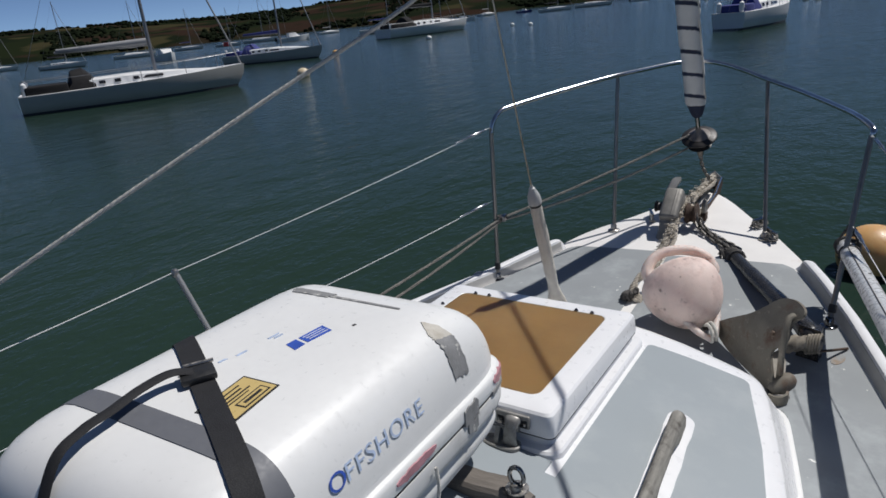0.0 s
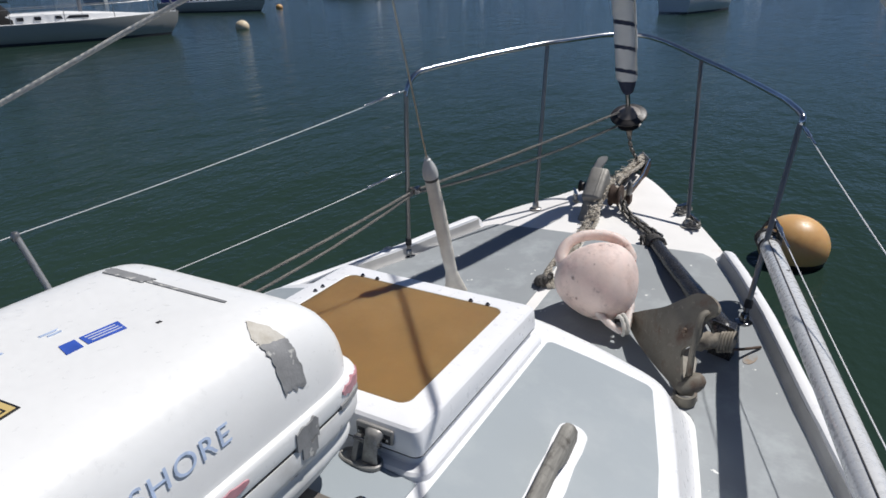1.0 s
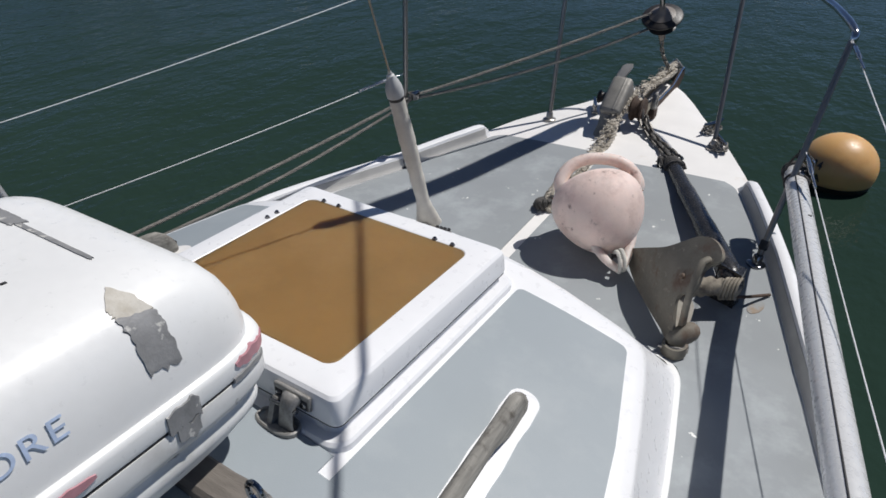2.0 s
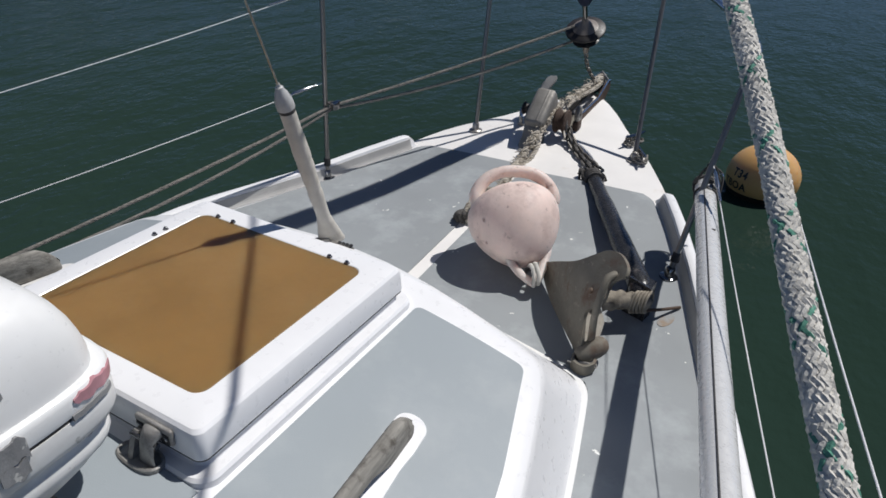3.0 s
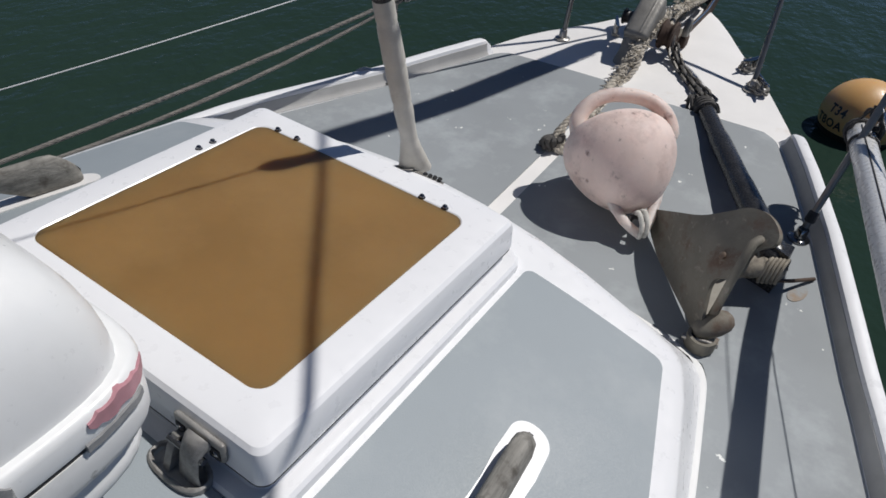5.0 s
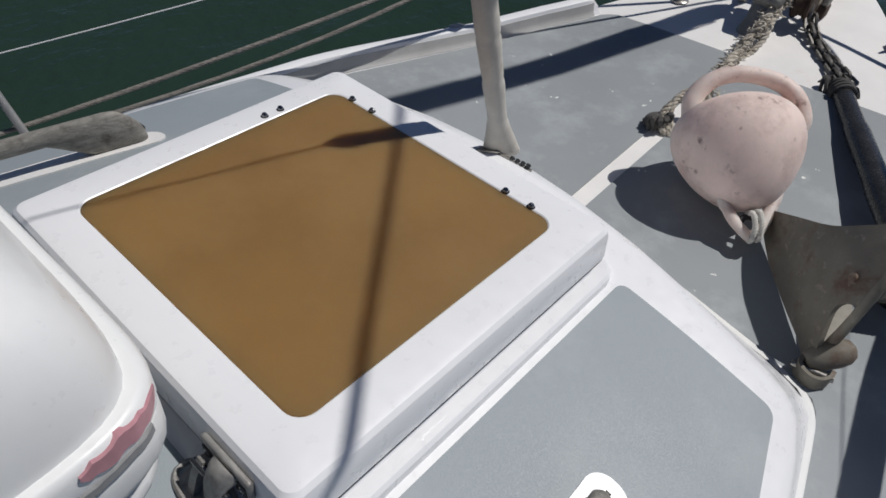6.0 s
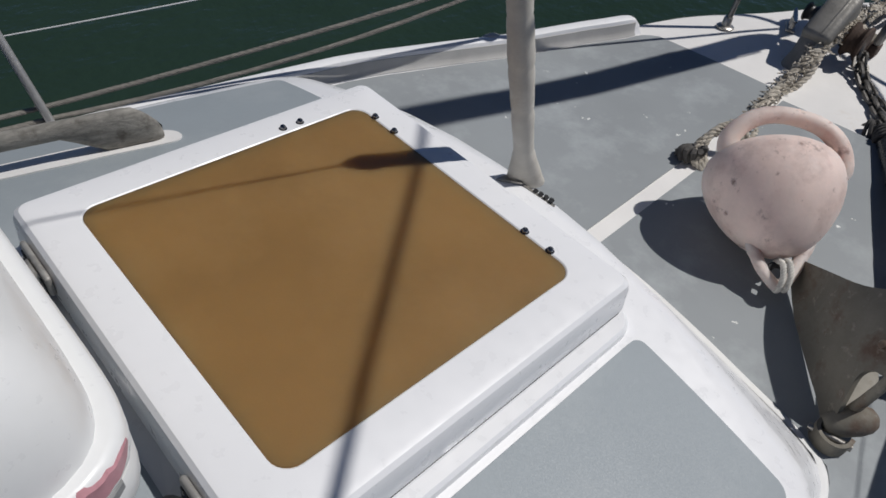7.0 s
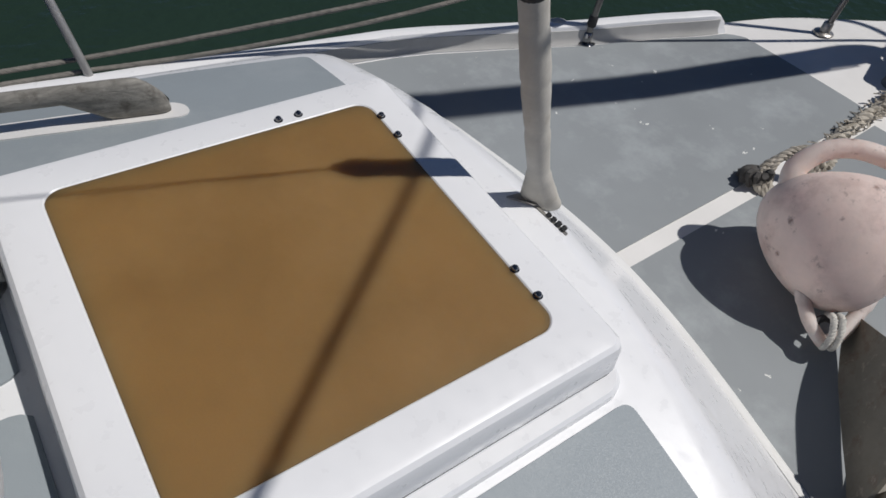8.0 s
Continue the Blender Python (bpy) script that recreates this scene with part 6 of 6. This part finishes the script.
    if mast:
        part("mast", tube([(mx, 0, fb), (mx, 0, L * 1.35)], [L * 0.0085, L * 0.006], 10), FARSPAR, yt)
        part("forestay", tube([((0.985 - 0.5) * L, 0, fb * 1.2), (mx, 0, L * 1.3)], L * 0.0042, 6), FARCOVER, yt, "furled headsail")
        part("backstay", tube([((0.01 - 0.5) * L, 0, fb), (mx, 0, L * 1.33)], L * 0.0008, 5), FARSPAR, yt)
        for s in (1, -1):
            part("shroud", tube([(mx - 0.1, s * W * 0.9, fb), (mx, s * W * 0.45, L * 0.75), (mx, 0, L * 1.3)], L * 0.0008, 5), FARSPAR, yt)
        part("spreader", tube([(mx, -W * 0.5, L * 0.75), (mx, W * 0.5, L * 0.75)], L * 0.0025, 6), FARSPAR, yt)
        bz = fb * 1.2 + L * 0.135
        part("boom", tube([(mx, 0, bz), (mx - L * 0.40, 0, bz + L * 0.006)], L * 0.006, 8), FARSPAR, yt)
        part("sail_cover", tube([(mx - L * 0.01, 0, bz + L * 0.016), (mx - L * 0.2, 0, bz + L * 0.014), (mx - L * 0.39, 0, bz + L * 0.014)], [L * 0.016, L * 0.013, L * 0.007], 10), cover, yt, "canvas sail cover")
    if flag:
        part("flag", block((0.55, 0.02, 0.35), ((0.0 - 0.5) * L - 0.2, 0, fb + 1.0), 0.004), FARRED, yt, "red ensign")
        part("flagstaff", tube([((0.0 - 0.5) * L, 0, fb), ((0.0 - 0.5) * L, 0, fb + 1.3)], 0.015, 6), FARSPAR, yt)
    return yt


def motor_boat(x, y, heading, L, label, hull=None):
    M = Matrix.Translation((x, y, WATER)) @ Matrix.Rotation(radians(heading), 4, "Z")
    mb = thing("motor_boat", (0, 0, 0), label, "motor boat", "far motor boats", frame_of=M)
    W, fb = L * 0.18, L * 0.13
    rings = []
    for t in span(0, 1, 12):
        w, h, px = W * (1 - max(0, (t - 0.45) / 0.55) ** 2.2) + 0.02, fb * (0.85 + 0.5 * t * t), (t - 0.5) * L
        rings.append([(px, w, h), (px, w * 0.9, 0.0), (px, w * 0.4, -0.2), (px, -w * 0.4, -0.2), (px, -w * 0.9, 0.0), (px, -w, h)])
    part("hull", loft(rings), hull or FARHULL, mb)
    part("cabin", loft([[(px * L, w * W, fb * 1.0), (px * L + dx * L, w * W * 0.85, fb * (1 + k)), (px * L + dx * L, -w * W * 0.85, fb * (1 + k)), (px * L, -w * W, fb)] for px, dx, w, k in ((-0.15, 0.0, 0.75, 0.9), (0.08, -0.02, 0.75, 0.9), (0.25, -0.1, 0.5, 0.3))]), FARDECK, mb)
    part("windscreen", block((L * 0.03, W * 1.1, fb * 0.4), (L * 0.06, 0, fb * 1.65), 0.01), FARGLASS, mb)
    part("outboard", block((L * 0.05, L * 0.05, fb * 0.9), (-L * 0.53, 0, fb * 0.7), 0.02), FARDARK, mb)


def bearing(px, d):
    """A place by bearing (degrees to port of the bow) and distance from the boat."""
    a = radians(90 + px)
    return d * math.cos(a), d * math.sin(a)


def harbour():
    yacht(-29.4, 18.2, 62, 10.2, "white sailing yacht with black sprayhood and grey sail cover", FARSHADE)
    yacht(-44.3, 41.4, 12, 9.6, "white sailing yacht with blue sprayhood and red ensign", FARSHADE, FARBLUE, cover=FARBLUE, flag=True)
    yacht(-55.5, 82.0, 72, 15.5, "white sailing yacht with a long coachroof", FARHULL, cover=FARDARK)
    yacht(-5.6, 42.0, 74, 7.4, "white sailing yacht with bright blue canopy and sail cover", FARHULL, FARBLUE, cover=FARBLUE, tall=1.5)
    rng = random.Random(11)
    far = [(62, 150, 8, 9), (57, 190, 30, 10), (53, 230, 12, 9), (50, 215, 5, 8), (47.5, 230, 20, 11), (42, 260, 60, 9), (37.5, 150, 20, 11), (33, 240, 10, 10), (29, 300, 70, 11), (23.5, 210, 20, 10), (20.5, 230, 15, 12), (13, 320, 60, 9), (8, 270, 10, 9), (3, 300, 30, 10), (-3, 220, 10, 10), (-6, 330, 60, 9), (-9, 180, 15, 9), (66, 210, 15, 10), (70, 130, 40, 9), (74, 240, 20, 11)]
    for az, d, hd, L in far:
        x, y = bearing(az, d)
        yacht(x, y, hd + az * 0.4, L, "small far white sailing yacht on its mooring", FARHULL, rng.choice((FARDARK, FARBLUE)), detail=False, windows=d < 160, cover=rng.choice((FARBLUE, FARCOVER, FARDARK)))
    for az, d in ((55, 115), (45, 170), (31, 190), (26, 260), (17, 250), (10, 230), (5, 200), (0.5, 260), (-5, 150), (-11, 210), (68, 170), (15.5, 340)):
        x, y = bearing(az, d)
        motor_boat(x, y, rng.uniform(-30, 60), rng.uniform(5.5, 8), "small far white motor boat on its mooring", rng.choice((FARHULL, FARHULL, FARBLUE)))
    small_buoy(-25.6, 25.4, 0.36, PALEBUOY, "weathered pale orange mooring buoy")
    for az, d in ((42, 62), (27, 95), (25.5, 88), (5, 80), (4.2, 78), (-4, 62), (34, 75), (12, 130)):
        x, y = bearing(az, d)
        small_buoy(x, y, 0.30, FARDECK if d > 64 else ORANGE, "small far white mooring buoy" if d > 64 else "small orange mooring buoy")


sea()
shore()
far_woods()
hull_and_deck()
coachroof()
fore_hatch()
handrails()
life_raft()
raft_chocks()
baby_stay()
pickup_buoy()
shank_end = anchor()
chain("anchor_chain", [shank_end + Vector((-0.005, 0.01, 0.012)), (0.255, 2.035, -0.335), (0.165, 2.135, -0.318), (0.090, 2.215, -0.275), (0.060, 2.262, -0.195)], "rusty dark anchor chain on deck", 1.45)
chain("anchor_chain", [shank_end + Vector((0.015, 0.02, -0.005)), (0.275, 2.045, -0.350), (0.190, 2.145, -0.333), (0.115, 2.225, -0.30), (0.075, 2.255, -0.235)], "second run of dark anchor chain", 1.4)
chain("anchor_chain", [shank_end + Vector((0.02, 0.03, 0.02)), (0.280, 2.035, -0.325), (0.205, 2.115, -0.322), (0.130, 2.200, -0.300), (0.085, 2.245, -0.22)], "third run of dark anchor chain", 1.3)
bow_gear()
mooring_cleat(-0.20, 2.33, 25, "steel mooring cleat at the bow", False)
mooring_cleat(0.40, 2.36, -22, "steel mooring cleat wound with grey cord")
mooring_cleat(0.475, 2.19, 30, "small steel cleat tangled with grey cord")
fairlead()
pulpit()
guardrails()
furling_lines()
headsail()
sheets()
lashed_pole()
mooring_buoy()
harbour()
